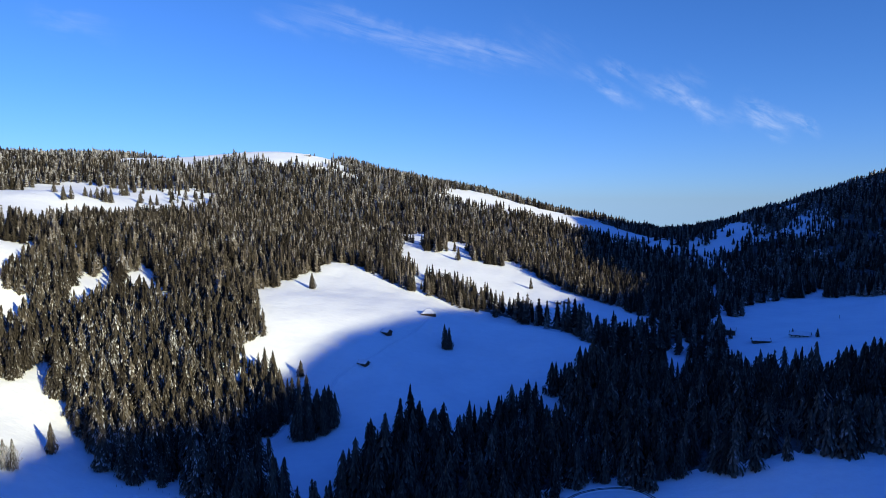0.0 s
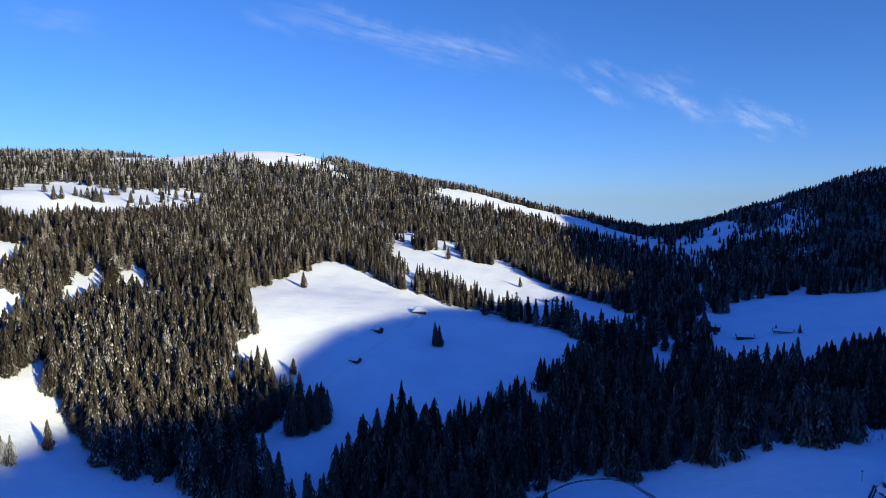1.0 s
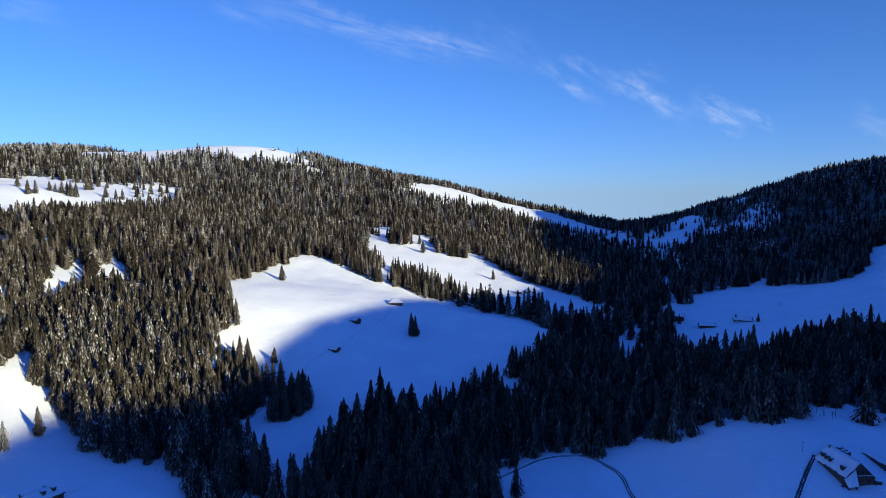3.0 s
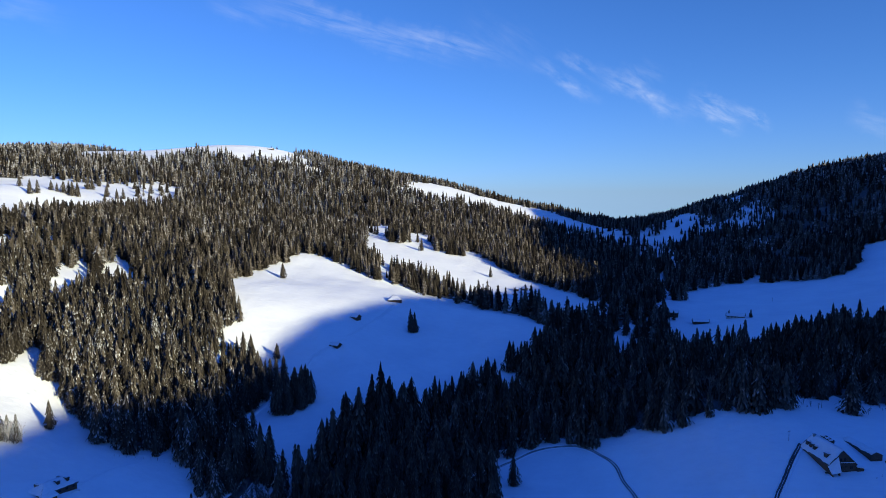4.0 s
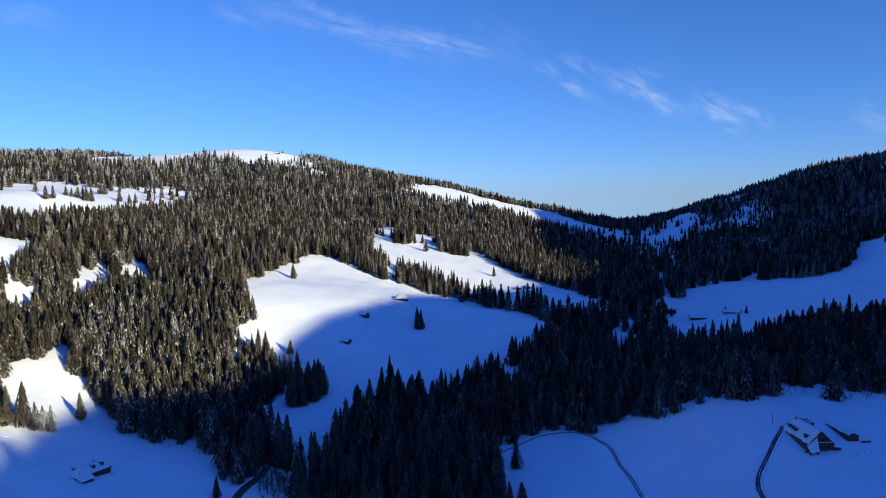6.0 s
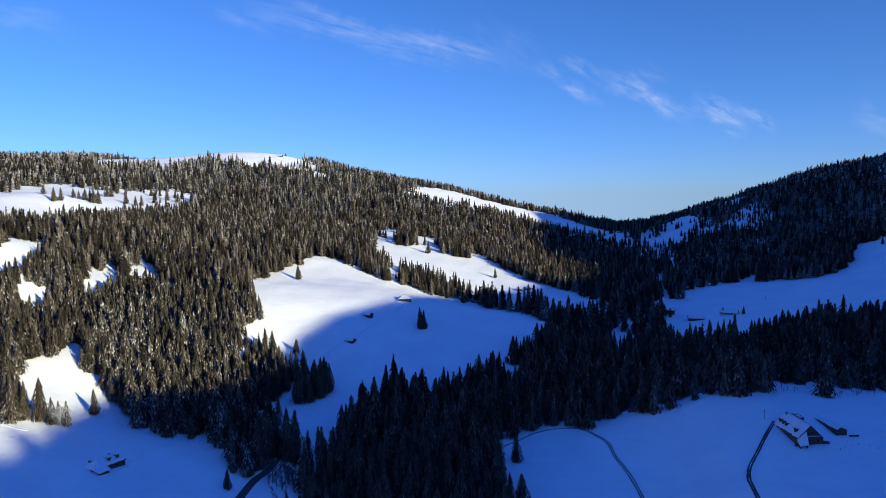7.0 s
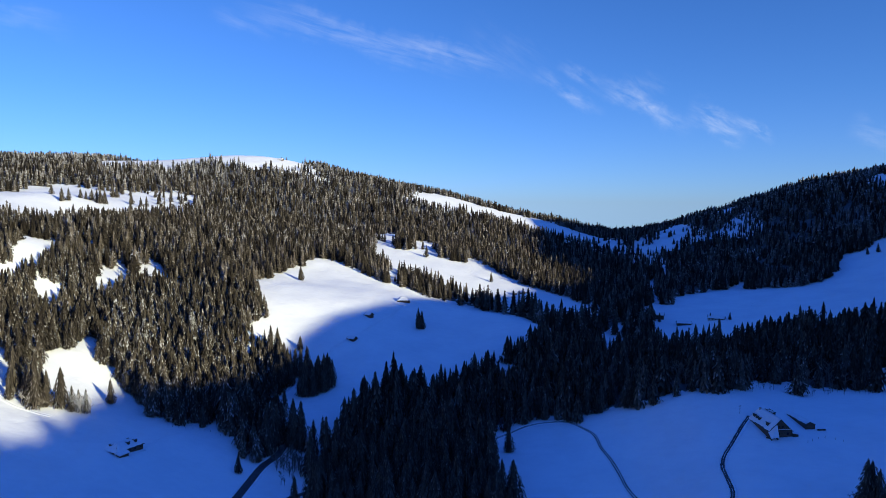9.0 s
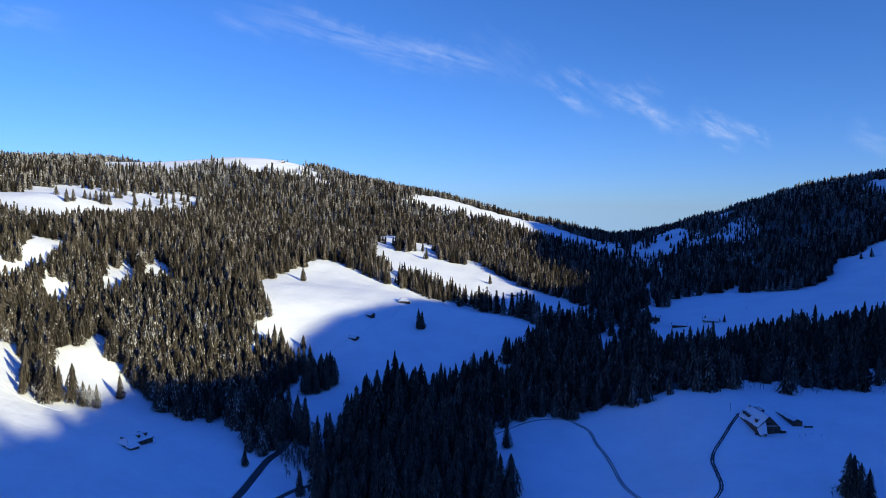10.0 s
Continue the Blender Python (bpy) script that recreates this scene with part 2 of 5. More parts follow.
def make_needles(name, snow_amount, own_weight=0.12, sharp=4.5, most=0.62, pale=1.0, lively=1.0, varied=0.45):
    m, nt, b = material(name)
    geo = nt.nodes.new("ShaderNodeNewGeometry")
    pos = geo.outputs["Position"]
    rand = geo.outputs["Random Per Island"]
    kin = nt.nodes.new("ShaderNodeAttribute")
    kin.attribute_name = "tree"
    own = calc(nt, "SUBTRACT", kin.outputs["Fac"], 0.5)
    patch = noise_node(nt, 0.012, 3, 0.5, pos)
    rime = noise_node(nt, 0.0065, 4, 0.6, pos)
    each = noise_node(nt, 0.15, 2, 0.5, pos)
    grain = noise_node(nt, 1.3, 3, 0.6, pos)
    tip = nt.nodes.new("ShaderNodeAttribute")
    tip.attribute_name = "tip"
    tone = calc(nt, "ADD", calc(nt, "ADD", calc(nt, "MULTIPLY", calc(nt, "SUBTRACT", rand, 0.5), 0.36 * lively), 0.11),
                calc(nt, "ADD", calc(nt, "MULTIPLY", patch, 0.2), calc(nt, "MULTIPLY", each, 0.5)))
    # tips pale with frost; inward the shade between boughs is put into the tone
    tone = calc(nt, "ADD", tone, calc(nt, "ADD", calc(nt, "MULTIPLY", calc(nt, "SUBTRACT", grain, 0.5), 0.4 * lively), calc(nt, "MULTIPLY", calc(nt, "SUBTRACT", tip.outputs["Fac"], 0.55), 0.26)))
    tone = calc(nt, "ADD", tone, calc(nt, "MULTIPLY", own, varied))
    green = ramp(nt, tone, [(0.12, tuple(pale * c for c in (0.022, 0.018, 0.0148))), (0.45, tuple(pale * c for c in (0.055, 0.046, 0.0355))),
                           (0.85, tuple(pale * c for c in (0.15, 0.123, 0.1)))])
    sep = nt.nodes.new("ShaderNodeSeparateXYZ")
    nt.links.new(geo.outputs["Normal"], sep.inputs[0])
    spos = nt.nodes.new("ShaderNodeSeparateXYZ")
    nt.links.new(pos, spos.inputs[0])
    # more rime and snow high on the mountain
    high = calc(nt, "MULTIPLY", calc(nt, "SUBTRACT", spos.outputs[2], 70.0), 0.0016, True)
    cover = calc(nt, "ADD", calc(nt, "MULTIPLY", sep.outputs[2], 0.22), calc(nt, "MULTIPLY", calc(nt, "SUBTRACT", grain, 0.5), 0.7 * lively))
    cover = calc(nt, "ADD", cover, calc(nt, "ADD", 0.35, calc(nt, "MULTIPLY", own, 0.45 * varied)))
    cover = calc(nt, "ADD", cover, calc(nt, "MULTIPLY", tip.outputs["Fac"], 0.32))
    cover = calc(nt, "ADD", cover, calc(nt, "MULTIPLY", calc(nt, "SUBTRACT", rand, 0.5), own_weight))
    cover = calc(nt, "ADD", cover, calc(nt, "ADD", high, snow_amount))
    cover = calc(nt, "ADD", cover, calc(nt, "MULTIPLY", calc(nt, "SUBTRACT", each, 0.5), 0.6))
    cover = calc(nt, "ADD", cover, calc(nt, "MULTIPLY", calc(nt, "SUBTRACT", rime, 0.5), 0.55))
    fac = calc(nt, "MULTIPLY", calc(nt, "MULTIPLY", calc(nt, "SUBTRACT", cover, 0.82), sharp, True), most)
    nt.links.new(blend(nt, fac, green, (0.72, 0.74, 0.78)), b.inputs["Base Color"])
    b.inputs["Roughness"].default_value = 0.9
    b.inputs["Specular IOR Level"].default_value = 0.05
    return m


def make_plain(name, dark, light, scale, rough=0.8, bumped=0.0, vector_scale=None):
    m, nt, b = material(name)
    tex = nt.nodes.new("ShaderNodeTexCoord").outputs["Object"]
    if vector_scale:
        mp = nt.nodes.new("ShaderNodeMapping")
        mp.inputs["Scale"].default_value = vector_scale
        nt.links.new(tex, mp.inputs[0])
        tex = mp.outputs[0]
    a, c = noise_node(nt, scale, 6, 0.6, tex), noise_node(nt, scale * 0.12, 3, 0.5, tex)
    mixv = calc(nt, "ADD", calc(nt, "MULTIPLY", a, 0.6), calc(nt, "MULTIPLY", c, 0.4))
    nt.links.new(ramp(nt, mixv, [(0.3, dark), (0.7, light)]), b.inputs["Base Color"])
    b.inputs["Roughness"].default_value = rough
    if bumped:
        bump(nt, b, a, 0.5, bumped)
    return m


SNOW = make_snow()
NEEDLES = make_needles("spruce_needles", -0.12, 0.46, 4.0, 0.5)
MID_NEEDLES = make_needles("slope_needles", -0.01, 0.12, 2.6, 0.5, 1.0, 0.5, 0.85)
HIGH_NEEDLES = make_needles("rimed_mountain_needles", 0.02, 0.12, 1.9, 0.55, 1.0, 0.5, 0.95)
# snowier copy of NEEDLES; part of the sunlit slope's brightness is put in here
SUNLIT_DUSTED_NEEDLES = make_needles("sunlit_dusted_needles", 0.0, 0.5, 3.6, 0.55)
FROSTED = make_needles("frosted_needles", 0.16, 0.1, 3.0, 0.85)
BARK = make_plain("bark", (0.05, 0.035, 0.025), (0.14, 0.10, 0.075), 3.0, 0.9)
TWIGS = make_plain("twigs", (0.07, 0.052, 0.042), (0.20, 0.16, 0.135), 1.5, 0.9)
RIMED_TWIGS = make_plain("rimed_twigs", (0.25, 0.22, 0.2), (0.62, 0.6, 0.6), 1.5, 0.9)
ASPHALT = make_plain("asphalt", (0.025, 0.025, 0.028), (0.075, 0.075, 0.08), 0.8, 0.75)
# dark colour painted in for the shadowed walls of the ruts
SHADED_RUT = make_plain("shaded_rut", (0.018, 0.018, 0.02), (0.085, 0.085, 0.09), 0.35, 0.8)
TIMBER = make_plain("weathered_timber", (0.042, 0.024, 0.016), (0.14, 0.08, 0.05), 2.0, 0.85, 0.02, (1, 1, 6))
PLASTER = make_plain("plaster", (0.4, 0.38, 0.35), (0.6, 0.58, 0.54), 1.2, 0.9)
SLATE = make_plain("dark_roof", (0.03, 0.028, 0.03), (0.09, 0.085, 0.085), 2.0, 0.7)
ROOF_SNOW = make_plain("roof_snow", (0.70, 0.71, 0.74), (0.83, 0.835, 0.84), 0.8, 0.75, 0.05)
GLASS = make_plain("window_glass", (0.01, 0.012, 0.015), (0.03, 0.032, 0.036), 1.0, 0.08)
METAL = make_plain("grey_metal", (0.15, 0.15, 0.16), (0.3, 0.3, 0.31), 3.0, 0.5)
# litter colour, darkened further to paint the shade between the trees
SHADED_FOREST_FLOOR = make_plain("shaded_forest_floor", (0.02, 0.018, 0.015), (0.17, 0.17, 0.175), 0.35, 0.9)
STONE = make_plain("stone", (0.2, 0.19, 0.18), (0.38, 0.36, 0.34), 1.5, 0.9)


# ---- mesh helpers ----
def mesh_from(name, verts, faces, mats):
    me = bpy.data.meshes.new(name)
    me.from_pydata([tuple(v) for v in verts], [], [tuple(f) for f in faces])
    for m in mats:
        me.materials.append(m)
    return me


def tri_mesh(name, verts, tris, mats, index=None):
    """A mesh from large arrays of corners and triangles; a fourth column tells how near a bough's tip a corner is, a fifth which tree it is of."""
    tip = verts[:, 3] if verts.shape[1] > 3 else None
    own = verts[:, 4] if verts.shape[1] > 4 else None
    verts = verts[:, :3]
    me = bpy.data.meshes.new(name)
    me.vertices.add(len(verts))
    me.vertices.foreach_set("co", np.ascontiguousarray(verts, np.float32).ravel())
    me.loops.add(3 * len(tris))
    me.loops.foreach_set("vertex_index", np.ascontiguousarray(tris, np.int32).ravel())
    me.polygons.add(len(tris))
    me.polygons.foreach_set("loop_start", np.arange(0, 3 * len(tris), 3, dtype=np.int32))
    if index is not None:
        me.polygons.foreach_set("material_index", np.ascontiguousarray(index, np.int32))
    for m in mats:
        me.materials.append(m)
    if tip is not None:
        me.attributes.new("tip", "FLOAT", "POINT").data.foreach_set("value", np.ascontiguousarray(tip, np.float32))
        tree = own if own is not None else np.full(len(verts), 0.5)
        me.attributes.new("tree", "FLOAT", "POINT").data.foreach_set("value", np.ascontiguousarray(tree, np.float32))
    me.update(calc_edges=True)
    return me


def part(name, bm, mat, parent, label=""):
    me = bpy.data.meshes.new(name)
    bm.to_mesh(me)
    bm.free()
    me.materials.append(mat)
    ob = new(name, me)
    ob.parent = parent
    return tagged(ob, label)


def smooth(me):
    me.polygons.foreach_set("use_smooth", np.ones(len(me.polygons), bool))
    return me


# ---- the ground, one sheet ----
def axis(stops):
    """Grid lines from (end, step) stretches."""
    out, at = [stops[0][0]], stops[0][0]
    for end, step in stops[1:]:
        n = max(1, round((end - at) / step))
        out += list(at + (end - at) * (np.arange(n) + 1) / n)
        at = end
    return np.array(out)


GX = axis([(-4900, 0), (-2600, 230), (-1300, 50), (-420, 11), (330, 4.5), (700, 9), (1400, 25), (2600, 80), (4900, 230)])
GY = axis([(-4900, 0), (-2000, 230), (-700, 50), (180, 18), (900, 4.5), (1500, 9), (2200, 14), (3200, 60), (4900, 200)])


def build_ground():
    xx, yy = np.meshgrid(GX, GY)
    zz = height(xx, yy)
    verts = np.stack([xx.ravel(), yy.ravel(), zz.ravel()], 1)
    nx, ny = len(GX), len(GY)
    i = (np.arange(ny - 1)[:, None] * nx + np.arange(nx - 1)[None, :]).ravel()
    tris = np.concatenate([np.stack([i, i + 1, i + nx + 1], 1), np.stack([i, i + nx + 1, i + nx], 1)])
    # under the trees the ground is dark: needle litter in thin snow, and painted shade
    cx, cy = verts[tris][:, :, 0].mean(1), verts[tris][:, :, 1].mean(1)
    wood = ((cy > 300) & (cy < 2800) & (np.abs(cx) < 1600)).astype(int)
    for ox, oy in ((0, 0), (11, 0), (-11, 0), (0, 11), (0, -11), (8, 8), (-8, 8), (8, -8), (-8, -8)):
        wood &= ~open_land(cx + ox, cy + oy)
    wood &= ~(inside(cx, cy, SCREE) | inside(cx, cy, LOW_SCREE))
    me = smooth(tri_mesh("ground", verts, tris, [SNOW, SHADED_FOREST_FLOOR], wood))
    tagged(new("ground", me), "snow-covered alpine valley and mountain slopes", "ground", kind="structure")


# ---- clearings in the forest, in plan ----
MAIN_MEADOW = [(-181, 751), (-168, 822), (-150, 871), (-101, 840), (-71, 818), (-16, 805), (12, 801), (45, 793), (74, 752), (96, 712), (98, 672),
               (82, 606), (60, 592), (47, 570), (22, 546), (0, 512), (-16, 500), (-36, 508), (-48, 482), (-60, 455), (-70, 422), (-78, 395), (-88, 411),
               (-99, 451), (-121, 480), (-128, 499), (-118, 522), (-119, 538), (-122, 549), (-132, 552), (-140, 557), (-149, 563), (-160, 568), (-164, 588),
               (-154, 604), (-166, 629), (-183, 667)]
SECOND_MEADOW = [(-105, 1028), (-100, 1048), (-113, 1290), (-104, 1320), (-75, 1173), (-57, 1087), (-44, 1125), (-23, 1150), (-6, 1119),
                 (-8, 1060), (18, 1020), (31, 1024), (39, 1060), (59, 1058), (76, 993), (87, 968), (113, 918), (129, 890), (149, 874),
                 (172, 838), (187, 826), (172, 770), (142, 775), (114, 768), (92, 780), (66, 810), (45, 822), (22, 831), (9, 862), (-13, 876),
                 (-40, 890), (-70, 890), (-95, 938)]
EAST_MEADOW = [(229, 740), (240, 775), (251, 826), (262, 862), (288, 866), (318, 941), (444, 1001), (429, 952), (517, 929), (613, 1034), (700, 1055), (760, 950), (429, 651),
               (378, 644), (340, 653), (289, 625), (247, 601), (231, 656), (203, 637)]
RIGHT_FIELD = [(23, 411), (33, 431), (60, 439), (87, 426), (98, 429), (131, 417), (155, 416), (166, 418), (189, 418),
               (202, 442), (210, 437), (226, 449), (233, 450), (219, 422), (238, 427), (264, 432), (273, 432), (296, 470), (303, 472), (280, 433), (294, 425),
               (340, 425), (300, 200), (40, 150), (37, 340), (35, 364), (24, 396)]
LEFT_FIELD = [(-340, 440), (-295, 455), (-285, 448), (-256, 418), (-267, 463), (-263, 477), (-264, 502), (-260, 516),
              (-239, 485), (-212, 462), (-186, 438), (-163, 426), (-142, 439), (-126, 415), (-116, 392), (-101, 394),
              (-81, 403), (-66, 351), (-60, 250), (-200, 100), (-330, 250)]
UPPER_LEFT = [(-399, 563), (-382, 580), (-374, 582), (-370, 585), (-373, 595), (-381, 604), (-387, 616), (-385, 634), (-386, 658),
              (-388, 688), (-375, 665), (-368, 645), (-356, 625), (-358, 606), (-357, 596), (-358, 580), (-358, 566), (-356, 556),
              (-362, 545), (-375, 530), (-395, 530)]
SMALL_STRIP = [(-348, 587), (-343, 596), (-335, 597), (-327, 595), (-307, 551), (-317, 550), (-325, 549)]
CLEAR_A = [(-325, 643), (-327, 658), (-323, 663), (-328, 684), (-325, 695), (-318, 692), (-291, 628), (-296, 620), (-301, 609), (-307, 604)]
CLEAR_B = [(-306, 690), (-308, 708), (-306, 717), (-296, 711), (-285, 702), (-271, 683), (-258, 634), (-271, 646), (-275, 637), (-281, 634)]
LANE_GAP = [(178, 712), (184, 720), (163, 640), (147, 580), (133, 528), (126, 528), (140, 582), (157, 642)]
TINY_CLEAR = [(-390, 732), (-395, 768), (-381, 748), (-378, 713)]
LANE_STRIP = [(312, 1046), (321, 1047), (272, 886), (272, 904)]
SCREE = [(520, 1390), (545, 1405), (562, 1405), (661, 1533), (713, 1550), (645, 1374), (590, 1334), (545, 1340)]
LOW_SCREE = [(562, 1278), (583, 1262), (530, 1150), (505, 1110), (500, 1135)]
UPPER_MEADOW = [(-628, 911), (-636, 970), (-669, 1053), (-675, 1099), (-668, 1166), (-654, 1214), (-617, 1172), (-599, 1175), (-603, 1213),
                (-562, 1150), (-594, 1247), (-588, 1274), (-549, 1205), (-525, 1207), (-534, 1252), (-504, 1206), (-505, 1245), (-511, 1301),
                (-483, 1271), (-466, 1282), (-452, 1249), (-405, 1088), (-410, 1033), (-433, 1025), (-436, 975), (-442, 928), (-461, 933),
                (-477, 921), (-461, 854), (-451, 811), (-437, 763), (-470, 775), (-455, 740), (-505, 775), (-545, 790), (-580, 780), (-620, 850)]
SNOW_CAP = [(-600, 1990), (-412, 1990), (-345, 1800), (-340, 1690), (-348, 1648), (-364, 1615), (-387, 1600), (-414, 1605), (-442, 1585),
            (-473, 1580), (-504, 1588), (-530, 1605), (-552, 1640), (-590, 1700)]
LEFT_CREST = [(-860, 1990), (-570, 2000), (-555, 1640), (-567, 1526), (-602, 1486), (-632, 1484), (-662, 1496), (-673, 1440), (-732, 1449),
              (-800, 1560), (-840, 1700)]
CREST_STRIP = [(-74, 1790), (-37, 1795), (8, 1825), (68, 1825), (98, 1820), (147, 1850), (168, 1840), (228, 1877), (278, 1891), (309, 1850),
               (340, 1810), (386, 1732), (400, 1640), (370, 1560), (331, 1416), (296, 1380), (264, 1462), (228, 1549), (184, 1620), (143, 1622),
               (103, 1631), (76, 1641), (42, 1663), (14, 1627), (-13, 1609), (-41, 1624), (-80, 1612)]
PASS_MEADOW = [(386, 1368), (399, 1374), (421, 1371), (433, 1404), (552, 1688), (611, 1776), (567, 1573), (533, 1462), (545, 1470),
               (512, 1386), (490, 1366), (454, 1341), (427, 1335), (396, 1334), (375, 1338)]
PASS_ROAD = [(394, 1312), (401, 1305), (405, 1272), (366, 1150), (358, 1160), (364, 1200)]
MID_CLEAR = [(-71, 883), (-64, 908), (-55, 893), (-53, 811), (-63, 803)]
EAST_CAP = [(728, 1850), (790, 1850), (744, 1760), (736, 1709), (690, 1590), (664, 1602), (652, 1640), (700, 1760)]
PASS_PATCH = [(370, 1325), (380, 1320), (354, 1231), (347, 1238)]
CREST_END = [(334, 1420), (347, 1400), (355, 1375), (338, 1326), (321, 1338)]
CAP_TONGUE = [(-338, 1705), (-323, 1703), (-306, 1684), (-295, 1613), (-315, 1615), (-328, 1639)]
RIGHT_CREST = [(935, 1499), (942, 1487), (913, 1361), (877, 1307), (883, 1402)]
GULLY = [(48, 577), (52, 581), (54, 565), (62, 549), (56, 493), (50, 502), (46, 516)]
CLEARINGS = [PASS_PATCH, CREST_END, CAP_TONGUE, RIGHT_CREST, GULLY, MAIN_MEADOW, SECOND_MEADOW, EAST_MEADOW, RIGHT_FIELD, LEFT_FIELD, UPPER_LEFT, SMALL_STRIP, CLEAR_A, CLEAR_B,
             UPPER_MEADOW, SNOW_CAP, LEFT_CREST, CREST_STRIP, PASS_MEADOW, PASS_ROAD, MID_CLEAR, EAST_CAP, TINY_CLEAR, LANE_STRIP, LANE_GAP]
# roads and lanes, in plan
ROAD_MAIN = [(-112, 290), (-106, 344), (-104, 370), (-101, 389), (-96, 402), (-93, 425), (-104, 445), (-119, 465), (-121, 494),
             (-116, 513), (-109, 526)]
ROAD_SIDE = [(-92, 335), (-84, 351), (-79, 359), (-69, 366), (-56, 368), (-43, 364), (-20, 366)]
LOOP_TRACK = [(8, 402), (23, 413), (32, 420), (44, 428), (55, 435), (67, 436), (80, 429), (88, 414), (91, 403), (91, 390), (92, 378),
              (93, 357), (93, 339), (96, 321), (104, 300), (120, 270)]
FARM_TRACK = [(171, 381), (160, 368), (150, 355), (143, 346), (138, 336), (135, 323), (132, 310), (126, 300), (112, 285)]
LANE_FAR = [(142, 600), (156, 645), (169, 683), (182, 714), (193, 734), (215, 765), (238, 800), (250, 835), (259, 854), (269, 869), (279, 885),
            (286, 916), (295, 960), (311, 1023), (326, 1057), (354, 1084), (373, 1148), (390, 1215), (404, 1266), (405, 1287), (396, 1320), (380, 1345)]


def inside(x, y, poly):
    hit = np.zeros(x.shape, bool)
    for (x0, y0), (x1, y1) in zip(poly, poly[1:] + poly[:1]):
        cross = (y0 > y) != (y1 > y)
        hit ^= cross & (x < (x1 - x0) * (y - y0) / ((y1 - y0) or 1e-9) + x0)
    return hit


def open_land(x, y):
    out = np.zeros(x.shape, bool)
    # ragged edges, more so high up
    rag = 2.2 + np.clip(y - 640, 0, 1200) / 90
    rx = x + rag * (np.sin(y / 7.3 + 2 * np.sin(x / 17)) + 0.6 * np.sin(x / 5.1 + y / 11))
    ry = y + rag * (np.sin(x / 8.1 + 2 * np.sin(y / 19)) + 0.6 * np.sin(y / 4.7 - x / 13))
    for poly in CLEARINGS:
        out |= inside(rx, ry, poly)
    for line, wide in ((ROAD_MAIN, 5), (ROAD_SIDE, 4.5), (LOOP_TRACK, 4), (LANE_FAR, 3.6)):
        for (x0, y0), (x1, y1) in zip(line, line[1:]):
            f = np.clip(((x - x0) * (x1 - x0) + (y - y0) * (y1 - y0)) / ((x1 - x0) ** 2 + (y1 - y0) ** 2), 0, 1)
            out |= np.hypot(x - x0 - f * (x1 - x0), y - y0 - f * (y1 - y0)) < wide
    return out


build_ground()


# ---- spruces ----
def scatter(step, x0, x1, y0, y1, seed):
    r = np.random.default_rng(seed)
    xs, ys = np.arange(x0, x1, step), np.arange(y0, y1, step)
    xx, yy = np.meshgrid(xs, ys)
    xx = xx + r.uniform(-0.46, 0.46, xx.shape) * step
    yy = yy + r.uniform(-0.46, 0.46, yy.shape) * step
    return xx.ravel(), yy.ravel()


def seen_from_valley(x, y, z):
    """Whether the tops are in sight from high over the valley's mouth."""
    ex, ey, ez = 3.0, 55.0, 120.0
    ok = np.ones(x.shape, bool)
    for f in np.linspace(0.12, 0.97, 34):
        g = ground(ex + (x - ex) * f, ey + (y - ey) * f)
        ok &= g < ez + (z - ez) * f + 3
    return ok


def bake(name, x, y, hgt, templates, mat, label):
    """All trees of one stretch of forest, joined."""
    n = len(x)
    z = height(x, y) - 0.3
    turn = rng.uniform(0, 6.283, n)
    wide = hgt * rng.uniform(0.85, 1.2, n)
    pick = rng.integers(0, len(templates), n)
    own = rng.random(n)
    vs, ts, base = [], [], 0
    for k, (tv, tt) in enumerate(templates):
        s = np.where(pick == k)[0]
        if not len(s):
            continue
        c, d = np.cos(turn[s])[:, None], np.sin(turn[s])[:, None]
        px = (tv[:, 0] * c - tv[:, 1] * d) * wide[s][:, None] + x[s][:, None]
        py = (tv[:, 0] * d + tv[:, 1] * c) * wide[s][:, None] + y[s][:, None]
        pz = tv[None, :, 2] * hgt[s][:, None] + z[s][:, None]
        tips = np.broadcast_to(tv[None, :, 3], px.shape)
        kin = np.broadcast_to(own[s][:, None], px.shape)
        vs.append(np.stack([px, py, pz, tips, kin], 2).reshape(-1, 5))
        ts.append((tt[None] + (np.arange(len(s)) * len(tv))[:, None, None]).reshape(-1, 3) + base)
        base += len(s) * len(tv)
    me = tri_mesh(name, np.concatenate(vs), np.concatenate(ts), [mat])
    return tagged(new(name, me), label, "forest", kind="stuff")




def crown_reach(f, slim):
    """How far the boughs reach at the share f of the height: full below, closing towards the top."""
    return slim * ((1 - f) ** 0.68 * (0.8 + 0.2 * min(1.0, f / 0.12)) + 0.015)


